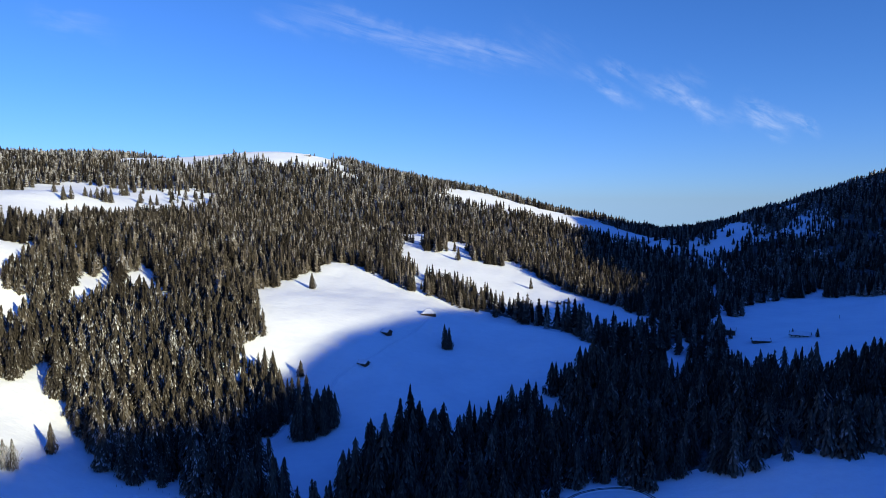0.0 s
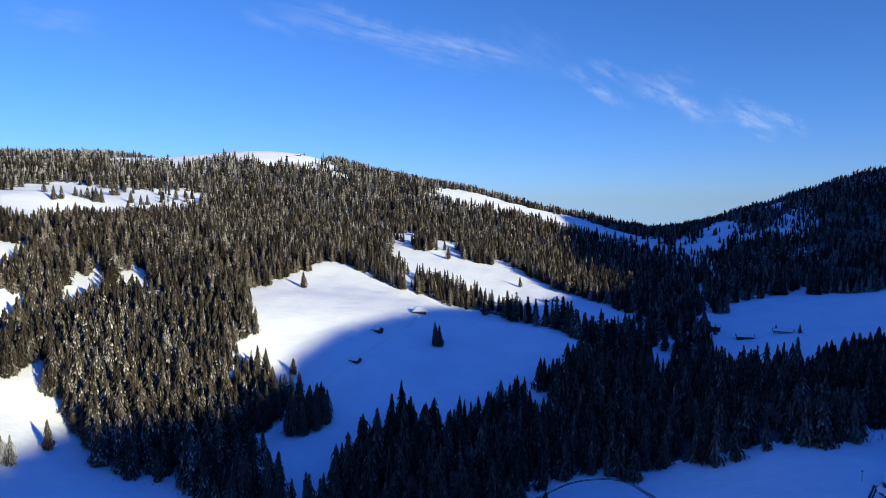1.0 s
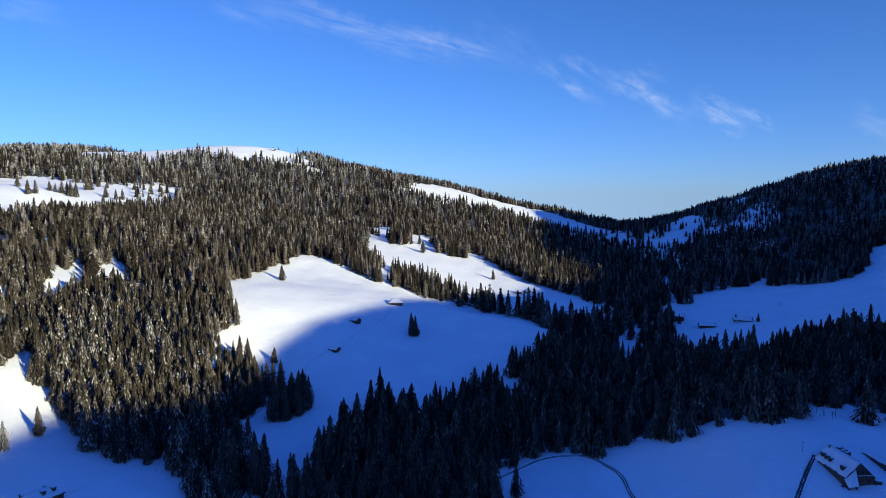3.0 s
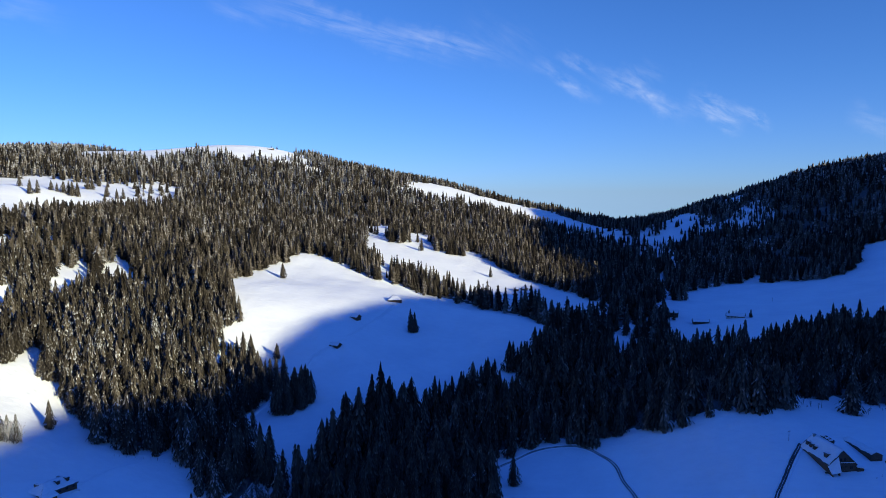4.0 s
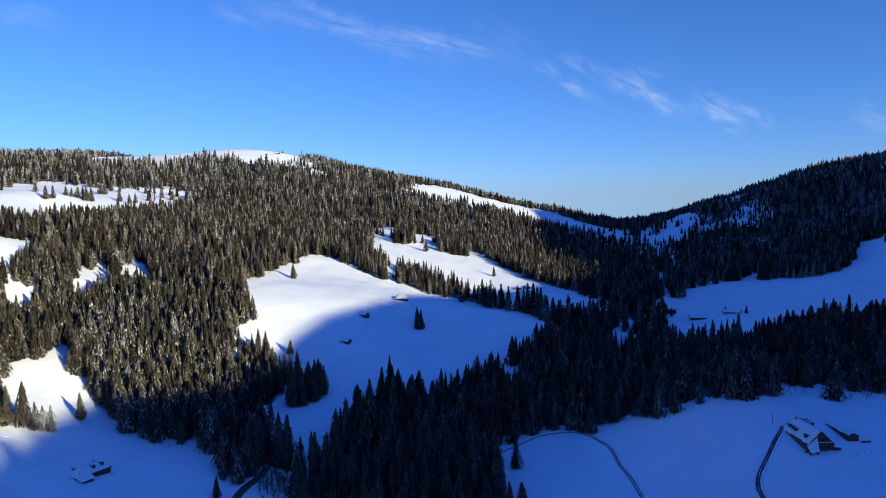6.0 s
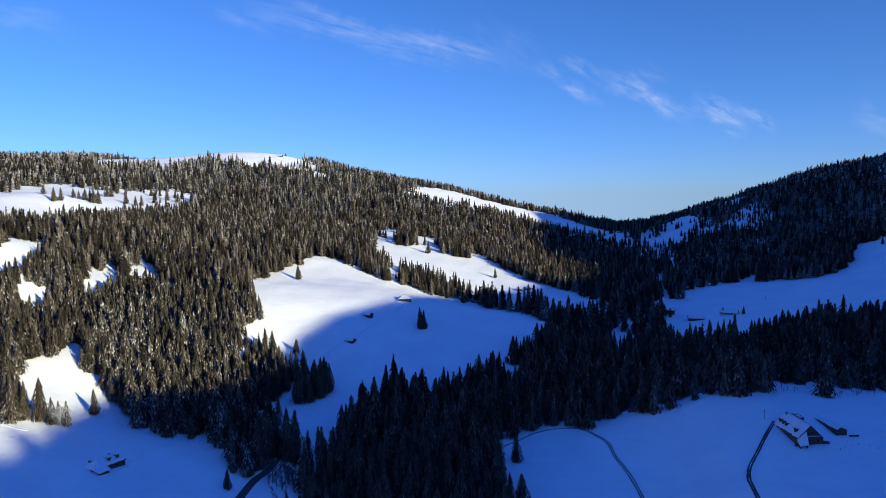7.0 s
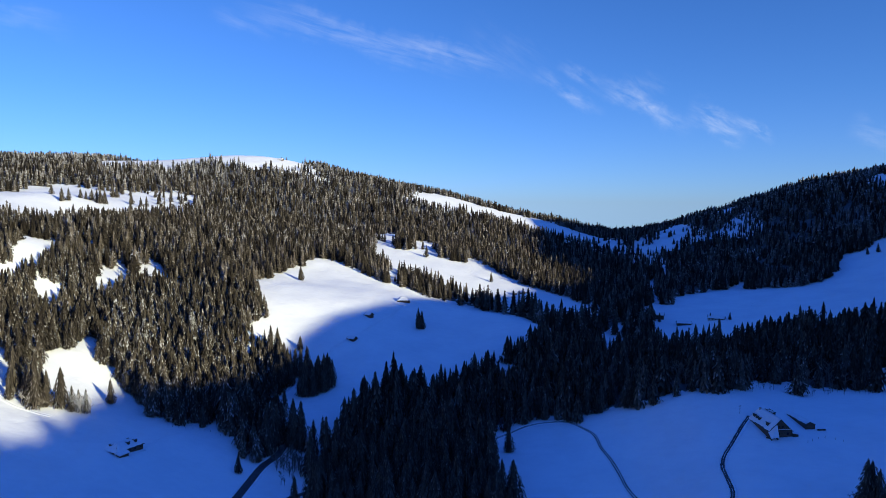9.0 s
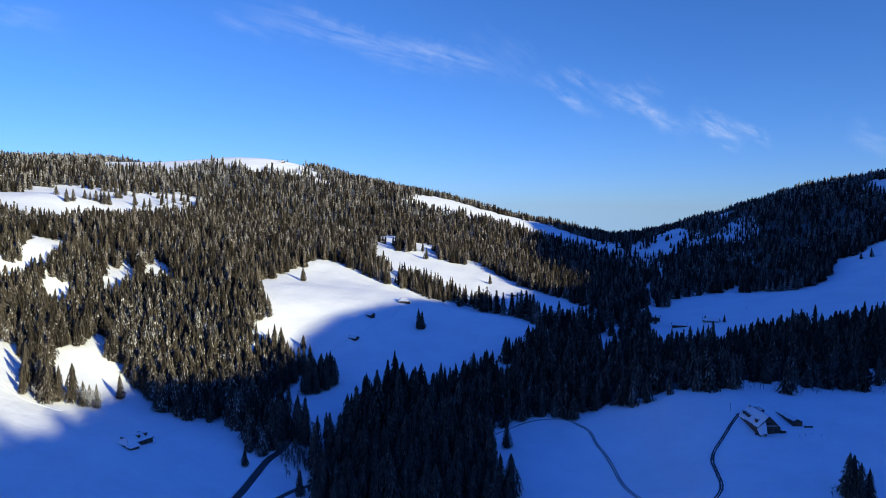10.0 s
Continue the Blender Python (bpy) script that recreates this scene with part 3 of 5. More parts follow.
def bough_arrays(seed, whorls, slim, gap=0.07, fine=1.0):
    """A spruce of height 1 from many small drooping boughs, turned this way and that, round an inner cone coloured dark
    as shade.
    """
    r = np.random.default_rng(seed)
    verts, tris = [], []
    bulge = r.uniform(0, 6.28, 2)
    for k in range(whorls):
        f = min(max((k + r.uniform(-0.35, 0.35)) / whorls, 0.0), 0.99)
        z = 0.07 + 0.9 * f
        reach = crown_reach(f, slim) * r.uniform(0.88, 1.12)
        count = max(4, int(6.283 * reach / gap))
        turn = r.random() * 6.28
        for j in range(count):
            a = turn + 6.283 * (j + r.uniform(-0.35, 0.35)) / count
            out = reach * r.uniform(0.78, 1.25) * (1 + 0.14 * math.sin(a + bulge[0] + 5 * f) + 0.08 * math.sin(2 * a + bulge[1]))
            half = fine * r.uniform(0.018, 0.034) * (1.25 - 0.6 * f)
            inner = max(0.0, out - fine * r.uniform(0.05, 0.085))
            drop = fine * r.uniform(0.065, 0.12)
            twist = fine * r.uniform(-0.022, 0.022)
            ca, sa = math.cos(a), math.sin(a)
            zz = z + r.uniform(-0.025, 0.025)
            mid = 0.35 * inner + 0.65 * out
            i = len(verts)
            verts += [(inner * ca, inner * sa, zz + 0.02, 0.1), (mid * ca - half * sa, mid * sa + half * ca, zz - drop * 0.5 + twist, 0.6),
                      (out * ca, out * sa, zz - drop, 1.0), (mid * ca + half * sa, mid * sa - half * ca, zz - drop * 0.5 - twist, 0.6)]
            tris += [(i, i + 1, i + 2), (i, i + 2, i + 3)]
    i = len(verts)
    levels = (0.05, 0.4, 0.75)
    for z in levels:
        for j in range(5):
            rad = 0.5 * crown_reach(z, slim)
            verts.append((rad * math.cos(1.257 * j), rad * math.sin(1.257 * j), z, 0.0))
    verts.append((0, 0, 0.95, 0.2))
    for j in range(5):
        k = (j + 1) % 5
        for lev in (0, 5):
            tris += [(i + lev + j, i + lev + k, i + lev + 5 + k), (i + lev + j, i + lev + 5 + k, i + lev + 5 + j)]
        tris.append((i + 10 + j, i + 10 + k, i + 15))
    return np.array(verts), np.array(tris)


def tuft_arrays(seed, whorls, slim, spacing, size):
    """A farther spruce of height 1 from coarse drooping tufts round an inner cone coloured dark as shade."""
    r = np.random.default_rng(seed)
    verts, tris = [], []
    bulge = r.uniform(0, 6.28)
    for k in range(whorls):
        f = min(max((k + r.uniform(-0.35, 0.35)) / whorls, 0.0), 0.97)
        z = 0.1 + 0.88 * f
        reach = crown_reach(f, slim) * r.uniform(0.9, 1.12)
        count = max(3, int(6.283 * reach / spacing + 0.5))
        turn = r.random() * 6.28
        for j in range(count):
            a = turn + 6.283 * (j + r.uniform(-0.3, 0.3)) / count
            out = reach * r.uniform(0.82, 1.25) * (1 + 0.14 * math.sin(a + bulge + 5 * f))
            half = size * r.uniform(0.7, 1.2) * (1.15 - 0.6 * f)
            zz, drop = z + r.uniform(-0.03, 0.03), size * r.uniform(0.7, 1.5)
            inner = max(0.0, out - 1.7 * size)
            tilt = r.uniform(-0.5, 0.5) * size
            ca, sa = math.cos(a), math.sin(a)
            i = len(verts)
            if r.random() < 0.5:
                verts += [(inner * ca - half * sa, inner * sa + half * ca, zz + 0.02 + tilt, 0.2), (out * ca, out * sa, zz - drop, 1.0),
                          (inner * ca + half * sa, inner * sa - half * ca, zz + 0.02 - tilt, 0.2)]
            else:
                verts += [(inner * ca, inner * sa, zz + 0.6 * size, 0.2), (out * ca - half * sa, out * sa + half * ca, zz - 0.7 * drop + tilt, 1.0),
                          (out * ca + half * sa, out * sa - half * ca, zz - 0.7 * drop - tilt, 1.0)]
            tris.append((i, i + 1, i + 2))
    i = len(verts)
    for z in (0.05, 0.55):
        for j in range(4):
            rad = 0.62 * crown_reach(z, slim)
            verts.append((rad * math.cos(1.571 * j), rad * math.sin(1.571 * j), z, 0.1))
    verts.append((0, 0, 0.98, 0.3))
    for j in range(4):
        k = (j + 1) % 4
        tris += [(i + j, i + k, i + 4 + k), (i + j, i + 4 + k, i + 4 + j), (i + 4 + j, i + 4 + k, i + 8)]
    return np.array(verts), np.array(tris)


NEAR_T = [bough_arrays(10 + i, 17, 0.175 + 0.02 * (i % 4), 0.088) for i in range(8)]
FINE_T = [bough_arrays(20 + i, 22, 0.17 + 0.02 * (i % 4), 0.058, 0.78) for i in range(8)]
SLOPE_T = [bough_arrays(40 + i, 13, 0.17 + 0.02 * (i % 4), 0.1, 1.25) for i in range(8)]
MID_T = [tuft_arrays(30 + i, 10, 0.17 + 0.02 * (i % 4), 0.15, 0.068) for i in range(8)]
FAR_T = [tuft_arrays(50 + i, 5, 0.19 + 0.02 * (i % 3), 0.26, 0.105) for i in range(8)]


def tall(n, mean):
    return mean * np.clip(rng.normal(1.0, 0.2, n), 0.45, 1.45)


def stand(step, x0, x1, y0, y1, seed, keep_hidden=0.1):
    x, y = scatter(step, x0, x1, y0, y1, seed)
    ok = ~open_land(x, y)
    x, y = x[ok], y[ok]
    seen = seen_from_valley(x, y, ground(x, y) + 20)
    framed = np.abs(x) < 0.74 * (y + 40)
    r = np.random.default_rng(seed + 1)
    keep = (seen & framed) | (r.random(len(x)) < keep_hidden)
    return x[keep], y[keep]


# wet ground and thin soils leave ragged gaps in the woods
def gappy(x, y):
    return np.array([noise.noise((a / 38, b / 38, 3.1)) for a, b in zip(x, y)])


fx, fy = stand(6.9, -420, 440, 330, 640, 1)
# broadleaf trees take the spruces' place above the farm
broad = (fx > 110) & (fx < 340) & (fy > 425) & (fy < 520)
ok = ~broad | (np.random.default_rng(9).random(len(fx)) < 0.45)
fx, fy = fx[ok], fy[ok]
fh = tall(len(fx), 20.0) * np.where(fx < -120, np.interp(fy, [440, 520], [1.12, 1.0]), 1.0) * (1 + 0.22 * gappy(fx, fy))
near = np.argsort(np.hypot(fx * 0.8, fy - 260))[:165]
single = np.zeros(len(fx), bool)
single[near] = True
single &= fy < 560
EDGE_TREES = [(float(a), float(b), float(h)) for a, b, h in zip(fx[single], fy[single], fh[single])]
rest = ~single & (fx >= -70)
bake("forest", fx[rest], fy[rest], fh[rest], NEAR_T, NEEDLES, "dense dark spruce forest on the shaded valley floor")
rest = ~single & (fx < -70) & (fy < 515)
bake("forest", fx[rest], fy[rest], fh[rest], FINE_T, SUNLIT_DUSTED_NEEDLES, "tall sunlit spruce forest dusted with snow on the valley slope")
# smaller and closer above
fx, fy = stand(5.0, -430, -70, 515, 640, 6)
fh = tall(len(fx), 15.5) * np.interp(fy, [515, 640], [1.12, 0.92]) * (1 + 0.25 * gappy(fx, fy))
bake("forest", fx, fy, fh, SLOPE_T, SUNLIT_DUSTED_NEEDLES, "close young spruce forest dusted with snow on the sunlit slope")
fx, fy = stand(5.8, -760, 760, 640, 1100, 2)
g = gappy(fx, fy)
ok = g > -0.33
fx, fy, g = fx[ok], fy[ok], g[ok]
row = (fx > 10) & (fx < 200) & (fy < 810)
ok = ~row | (rng.random(len(fx)) < 0.42)
fx, fy, g, row = fx[ok], fy[ok], g[ok], row[ok]
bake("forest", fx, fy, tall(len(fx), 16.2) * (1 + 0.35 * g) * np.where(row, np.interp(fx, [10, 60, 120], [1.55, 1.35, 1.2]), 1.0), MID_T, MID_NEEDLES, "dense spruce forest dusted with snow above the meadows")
fx, fy = stand(8.8, -1500, 1350, 1100, 2150, 3, 0.04)
g = gappy(fx, fy)
rocky = inside(fx, fy, SCREE) | inside(fx, fy, LOW_SCREE)
fine = np.array([noise.noise((a / 8, b / 13, 8.3)) for a, b in zip(fx, fy)])
ok = (g > -0.3) & ~(rocky & (fine < -0.5))
fx, fy, g, rocky = fx[ok], fy[ok], g[ok], rocky[ok]
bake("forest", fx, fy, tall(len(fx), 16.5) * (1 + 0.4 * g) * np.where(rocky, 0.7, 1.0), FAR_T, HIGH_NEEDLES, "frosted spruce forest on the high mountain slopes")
fx, fy = stand(9.0, 300, 1500, 2150, 2700, 4, 0.0)
ok = (fx > 720) | (fy < 2200)
fx, fy = fx[ok], fy[ok]
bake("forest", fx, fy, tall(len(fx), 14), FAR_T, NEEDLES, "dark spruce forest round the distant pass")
# unseen woods along the crest of the ridge behind; they soften its shadow edge
RIDGE_LINE = [(254, -475), (383, -321), (456, -234), (544, -129), (603, -60), (652, 0), (751, 117), (864, 252), (967, 374), (1062, 721), (1086, 1138)]
cx, cy = [], []
for (x0, y0), (x1, y1) in zip(RIDGE_LINE, RIDGE_LINE[1:]):
    n = int(math.hypot(x1 - x0, y1 - y0) * 2.2)
    f = rng.random(n)
    cx.append(x0 + (x1 - x0) * f + rng.normal(0, 28, n))
    cy.append(y0 + (y1 - y0) * f + rng.normal(0, 28, n))
cx, cy = np.concatenate(cx), np.concatenate(cy)
# some tall old trees among them, added to notch the shadow on the field
old = [(469, -237), (472, -235), (466, -240), (470, -233), (489, -212), (491, -209), (487, -214), (492, -213), (500, -196), (502, -199)]
ch = np.concatenate([5.5 * np.clip(rng.normal(1, 0.12, len(cx)), 0.7, 1.3), np.full(len(old), 15.0)])
cx, cy = np.concatenate([cx, [a for a, b in old]]), np.concatenate([cy, [b for a, b in old]])
bake("forest", cx, cy, ch, [tuft_arrays(70 + i, 4, 0.2, 0.5, 0.16) for i in range(4)], NEEDLES, "spruce wood along the shaded ridge's crest")


# ---- single spruces ----
def frond_crown(seed, whorls, slim, mat):
    """A spruce crown of height 1: narrow, drooping, tent-shaped boughs round an inner cone coloured dark as shade."""
    r = np.random.default_rng(seed)
    verts, tris = [], []
    bulge = r.uniform(0, 6.28, 2)
    for k in range(whorls):
        f = min(max((k + r.uniform(-0.35, 0.35)) / whorls, 0.0), 0.99)
        z = 0.08 + 0.9 * f
        reach = crown_reach(f, slim) * r.uniform(0.88, 1.12)
        count = max(5, int(6.283 * reach / 0.05))
        turn = r.random() * 6.28
        for j in range(count):
            a = turn + 6.283 * (j + r.uniform(-0.35, 0.35)) / count
            out = reach * r.uniform(0.78, 1.25) * (1 + 0.14 * math.sin(a + bulge[0] + 5 * f) + 0.08 * math.sin(2 * a + bulge[1]))
            half = r.uniform(0.010, 0.020) * (1.25 - 0.6 * f)
            inner = max(0.0, out - r.uniform(0.04, 0.065))
            drop = r.uniform(0.05, 0.085)
            twist = r.uniform(-0.014, 0.014)
            ca, sa = math.cos(a), math.sin(a)
            zz = z + r.uniform(-0.02, 0.02)
            mid = 0.35 * inner + 0.65 * out
            i = len(verts)
            verts += [(inner * ca, inner * sa, zz + 0.02, 0.1), (mid * ca - half * sa, mid * sa + half * ca, zz - drop * 0.6 + twist, 0.6),
                      (out * ca, out * sa, zz - drop, 1.0), (mid * ca + half * sa, mid * sa - half * ca, zz - drop * 0.6 - twist, 0.6),
                      (mid * ca, mid * sa, zz - drop * 0.25, 0.7)]
            tris += [(i, i + 1, i + 4), (i + 1, i + 2, i + 4), (i + 2, i + 3, i + 4), (i + 3, i, i + 4)]
    i = len(verts)
    for z in (0.07, 0.4, 0.7, 0.9):
        for j in range(8):
            a, rad = 6.283 * j / 8, 0.5 * crown_reach(z, slim)
            verts.append((rad * math.cos(a), rad * math.sin(a), z, 0.0))
    verts += [(0, 0, 0.96, 0.2), (0, 0, 0.12, 0.0)]
    for j in range(8):
        k = (j + 1) % 8
        for lev in (0, 8, 16):
            tris += [(i + lev + j, i + lev + k, i + lev + 8 + k), (i + lev + j, i + lev + 8 + k, i + lev + 8 + j)]
        tris += [(i + 24 + j, i + 24 + k, i + 32), (i + k, i + j, i + 33)]
    return tri_mesh("crown", np.array(verts), np.array(tris), [mat])


def trunk_mesh(top=0.6):
    verts, faces = [], []
    for z, rad in ((-0.03, 0.022), (0.1, 0.016), (0.35, 0.012), (top, 0.006)):
        for j in range(7):
            a = 6.283 * j / 7
            verts.append((rad * math.cos(a), rad * math.sin(a), z))
    for k in range(3):
        for j in range(7):
            faces.append((7 * k + j, 7 * k + (j + 1) % 7, 7 * k + 7 + (j + 1) % 7, 7 * k + 7 + j))
    return mesh_from("trunk", verts, faces, [BARK])


TRUNK = trunk_mesh()


def spruce_kind(seed, whorls, slim, mat, label, group):
    tree = tagged(new("spruce_tree"), label, "tree", group)
    for name, me in (("trunk", TRUNK), ("crown", frond_crown(seed, whorls, slim, mat))):
        new(name, me).parent = tree
    return tree


def at_ground(x, y, size, turn, wide=1.0):
    z = float(height(x, y)) - 0.2
    return pose(x, y, z, 0, 0, turn) @ Matrix.Diagonal((size * wide, size * wide, size, 1))


EDGE_LABEL = "tall dark green spruce with snow on its boughs"
KINDS = [spruce_kind(101 + i, 22 + i % 3, 0.17 + 0.018 * (i % 4), NEEDLES, EDGE_LABEL, "spruces at the forest edge") for i in range(6)]
FROST_KINDS = [spruce_kind(121 + i, 24, 0.165 + 0.02 * i, FROSTED, "tall spruce heavily frosted with snow", "frosted spruces by the field") for i in range(2)]
used = set()


def plant(kind, x, y, size, turn, wide=1.0, label="", group=""):
    m = at_ground(x, y, size, turn, wide)
    if kind.name in used:
        tree = copy_thing(kind, m @ Matrix.Diagonal((*(1 / s for s in kind.scale), 1)))
    else:
        used.add(kind.name)
        kind.matrix_basis = m
        tree = kind
    return tagged(tree, label, "", group)


for i, (x, y, h) in enumerate(EDGE_TREES):
    plant(KINDS[i % 6], x, y, h * 1.12, (i * 77) % 360, rng.uniform(0.85, 1.15))

# spruces that stand by themselves or in small clumps: x, y, height
LONE = [(-212, 439, 16.5, "lone spruce on the sunlit snow slope"), (40, 402, 15.5, "lone spruce beside the ploughed field track"),
        (-155, 746, 16, "lone spruce on the sunlit upper meadow"), (-117, 564, 12, "small dark spruce on the shaded meadow"),
        (65, 921, 14, "lone spruce on the far sunlit meadow"), (-112, 379, 11, "small spruce beside the valley road"),
        (-150, 430, 15, "dark spruce at the field's edge"), (637, 1001, 14, "spruce high on the shaded pasture"),
        (626, 1008, 11, "spruce high on the shaded pasture"), (16, 392, 18, "spruce at the forest corner by the track"),
        (300, 764, 9, "small spruce at the end of the farmhouse"), (317, 752, 9, "small spruce at the end of the farmhouse"),
        (-75, 353, 15, "dark spruce between the two roads"), (-58, 356, 11, "dark spruce beside the side road"), (-46, 351, 14, "dark spruce beside the side road"),
        (243, 783, 13, "dark spruce in front of the chalet by the lane"), (247, 776, 11, "dark spruce in front of the chalet by the lane")]
for i, (x, y, h, text) in enumerate(LONE):
    plant(KINDS[i % 6], x, y, h * 1.05, 50 * i, 1.08, text, "lone spruces")
# the windblown pair of tops on the shaded meadow
for x, y, h, w in ((-22.6, 642, 21, 0.72), (-19.2, 643, 18, 0.85), (-20.6, 641, 12.5, 1.35), (-21.4, 642.6, 16, 0.95), (-18.2, 641.6, 10, 1.2)):
    plant(KINDS[2], x, y, h, 20 * h, w, "ragged dark spruce standing on the shaded meadow", "clump on the meadow")
CLUMP = [(-99, 496, 29), (-95, 500, 26), (-103, 502, 22), (-97, 506, 25), (-91, 505, 28), (-87, 503, 27), (-83, 507, 25), (-88, 511, 26),
         (-82, 512, 21), (-101, 498, 25), (-93, 509, 24), (-85, 509, 27), (-114, 532, 25), (-119, 527, 29), (-122, 519, 27), (-116, 523, 22),
         (-124, 512, 25), (-106, 537, 22), (-110, 533, 24), (-134, 557, 24), (-139, 555, 27), (-131, 552, 21), (-93, 495, 17), (-86, 499, 19),
         (-126, 545, 22), (-129, 538, 26), (-125, 531, 24)]
CLUMP += [(-103, 404, 25), (-100, 408, 28), (-104, 412, 25), (-99, 414, 27), (-98, 420, 25), (-104, 420, 24), (-107, 409, 21), (-101, 401, 18), (-88, 410, 27), (-85, 414, 25), (-90, 417, 29), (-86, 421, 26), (-83, 408, 20)]
for i, (x, y, h) in enumerate(CLUMP):
    plant(KINDS[(i * 5) % 6], x, y, h, 33 * i, 1.02, "tall dark spruce in a clump beside the meadow", "clump on the meadow")
SUNLIT = [(-252, 400, 17), (-246, 408, 25), (-242, 404, 26), (-237, 401, 27), (-234, 407, 24), (-229, 413, 26), (-240, 412, 25),
          (-247, 415, 22), (-256, 410, 24), (-249, 420, 26), (-262, 420, 25)]
for i, (x, y, h) in enumerate(SUNLIT):
    plant(KINDS[(i * 3) % 6], x, y, h, 41 * i, 0.95, "tall sunlit spruce in a clump above the field", "sunlit clump")
for i, (x, y, h) in enumerate([(-222, 412, 17), (-219, 414, 15), (-215, 415, 16), (-160, 470, 22), (-230, 530, 27), (-185, 545, 25), (-205, 560, 24)]):
    plant(FROST_KINDS[i % 2], x, y, h, 63 * i, 1.1)
CORNER = [(179.5, 290, 21), (182, 291, 20), (186.5, 287, 15), (182, 286, 18)]
for i, (x, y, h) in enumerate(CORNER):
    plant(KINDS[(i * 2 + 1) % 6], x, y, h, 71 * i, 1.12, "dark spruce in the snowy field below the farm", "clump in the field")
PASTURE = [(-571, 997, 15), (-541, 970, 21), (-537, 980, 20), (-628, 1178, 14), (-530, 1014, 14), (-523, 1017, 18), (-507, 1010, 22),
           (-508, 1025, 19), (-531, 1097, 24), (-529, 1106, 21), (-549, 1167, 18), (-485, 1061, 17), (-462, 1009, 15), (-470, 1061, 16),
           (-467, 1074, 18), (-504, 1194, 17), (-471, 1180, 22), (-453, 1179, 18), (-537, 1012, 15), (-536, 1169, 14), (-515, 1016, 20),
           (-501, 1014, 17), (-560, 1185, 21), (-566, 1192, 18), (-590, 1180, 19), (-583, 1186, 16)]
PASTURE_WOOD = [(-490 + 80 * a, 1040 + 230 * b, 15 + 6 * c) for a, b, c in rng.random((16, 3))]
for i, (x, y, h) in enumerate(PASTURE):
    plant(KINDS[(i * 5 + 2) % 6], x, y, h, 29 * i, 1.12, "spruce scattered on the sunlit high pasture", "spruces on the high pasture")
UPPER = [(-102, 1321, 10), (-32, 1060, 16), (-25, 1008, 19), (-43, 1050, 15)]
UPPER_WOOD = [(-80 + 34 * a, 1034 + 44 * b, 17 + 9 * c) for a, b, c in np.random.default_rng(5).random((28, 3))]
UPPER_WOOD += [(-8 + 36 * a, 1022 + 34 * b, 14 + 9 * c) for a, b, c in np.random.default_rng(6).random((24, 3))]
for i, (x, y, h) in enumerate(UPPER):
    plant(KINDS[(i * 5 + 1) % 6], x, y, h, 57 * i, 1.1, "spruce in the sunlit clearing above the meadow", "spruces in the upper clearing")
wx, wy, wh = (np.array(c) for c in zip(*(PASTURE_WOOD + UPPER_WOOD)))
bake("forest", wx, wy, wh, MID_T, MID_NEEDLES, "small spruce clumps in the sunlit clearings")
PASS = [(429, 1387, 12), (437, 1389, 13), (463, 1399, 14), (469, 1406, 15), (480, 1418, 11), (505, 1437, 11), (515, 1442, 10), (503, 1400, 14), (476, 1362, 14),
        (459, 1358, 13), (530, 1458, 12), (399, 1362, 13), (490, 1378, 15), (520, 1425, 13)]
for i, (x, y, h) in enumerate(PASS):
    plant(KINDS[i % 6], x, y, h, 37 * i, 1.12, "spruce on the shaded pasture below the pass", "spruces below the pass")
CREST = [(-430 + 14 * i + 5 * math.sin(3 * i), 1795 + 9 * math.cos(5 * i), 8 + 2 * math.sin(7 * i)) for i in range(11) if i in (0, 1, 5, 6, 9)]
for i, (x, y, h) in enumerate(CREST):
    plant(KINDS[i % 6], x, y, h, 91 * i, 1.2, "small spruce on the snowy summit", "spruces on the summit")


# ---- bare broadleaf trees ----
def bare_mesh(name, seed, mat):
    r = random.Random(seed)
    verts, tris = [], []

    def limb(p, d, length, rad, depth):
        q = p + d * length
        side = d.orthogonal().normalized()
        other = d.cross(side)
        i = len(verts)
        for c, rr in ((p, rad), (q, rad * 0.55)):
            for k in range(3):
                a = 2.094 * k
                verts.append(c + (side * math.cos(a) + other * math.sin(a)) * rr)
        for k in range(3):
            n = (k + 1) % 3
            tris.extend([(i + k, i + n, i + 3 + n), (i + k, i + 3 + n, i + 3 + k)])
        if depth:
            for k in range(8 if depth == 3 else 3):
                f = r.uniform(0.25, 1.0)
                way = (d * 0.5 + Vector((r.uniform(-1, 1), r.uniform(-1, 1), r.uniform(0.1, 0.7))) * 0.8).normalized()
                limb(p + d * length * f, way, length * r.uniform(0.32, 0.5) * (1.25 - 0.5 * f), rad * 0.68, depth - 1)

    limb(Vector((0, 0, -0.02)), Vector((0.02, 0, 1)).normalized(), 0.8, 0.02, 3)
    return tri_mesh(name, np.array([tuple(v) for v in verts]), np.array(tris), [mat])


def bare_kind(seed, mat, label, group):
    tree = tagged(new("bare_tree"), label, "tree", group)
    new("crown", bare_mesh("crown", seed, mat)).parent = tree
    return tree


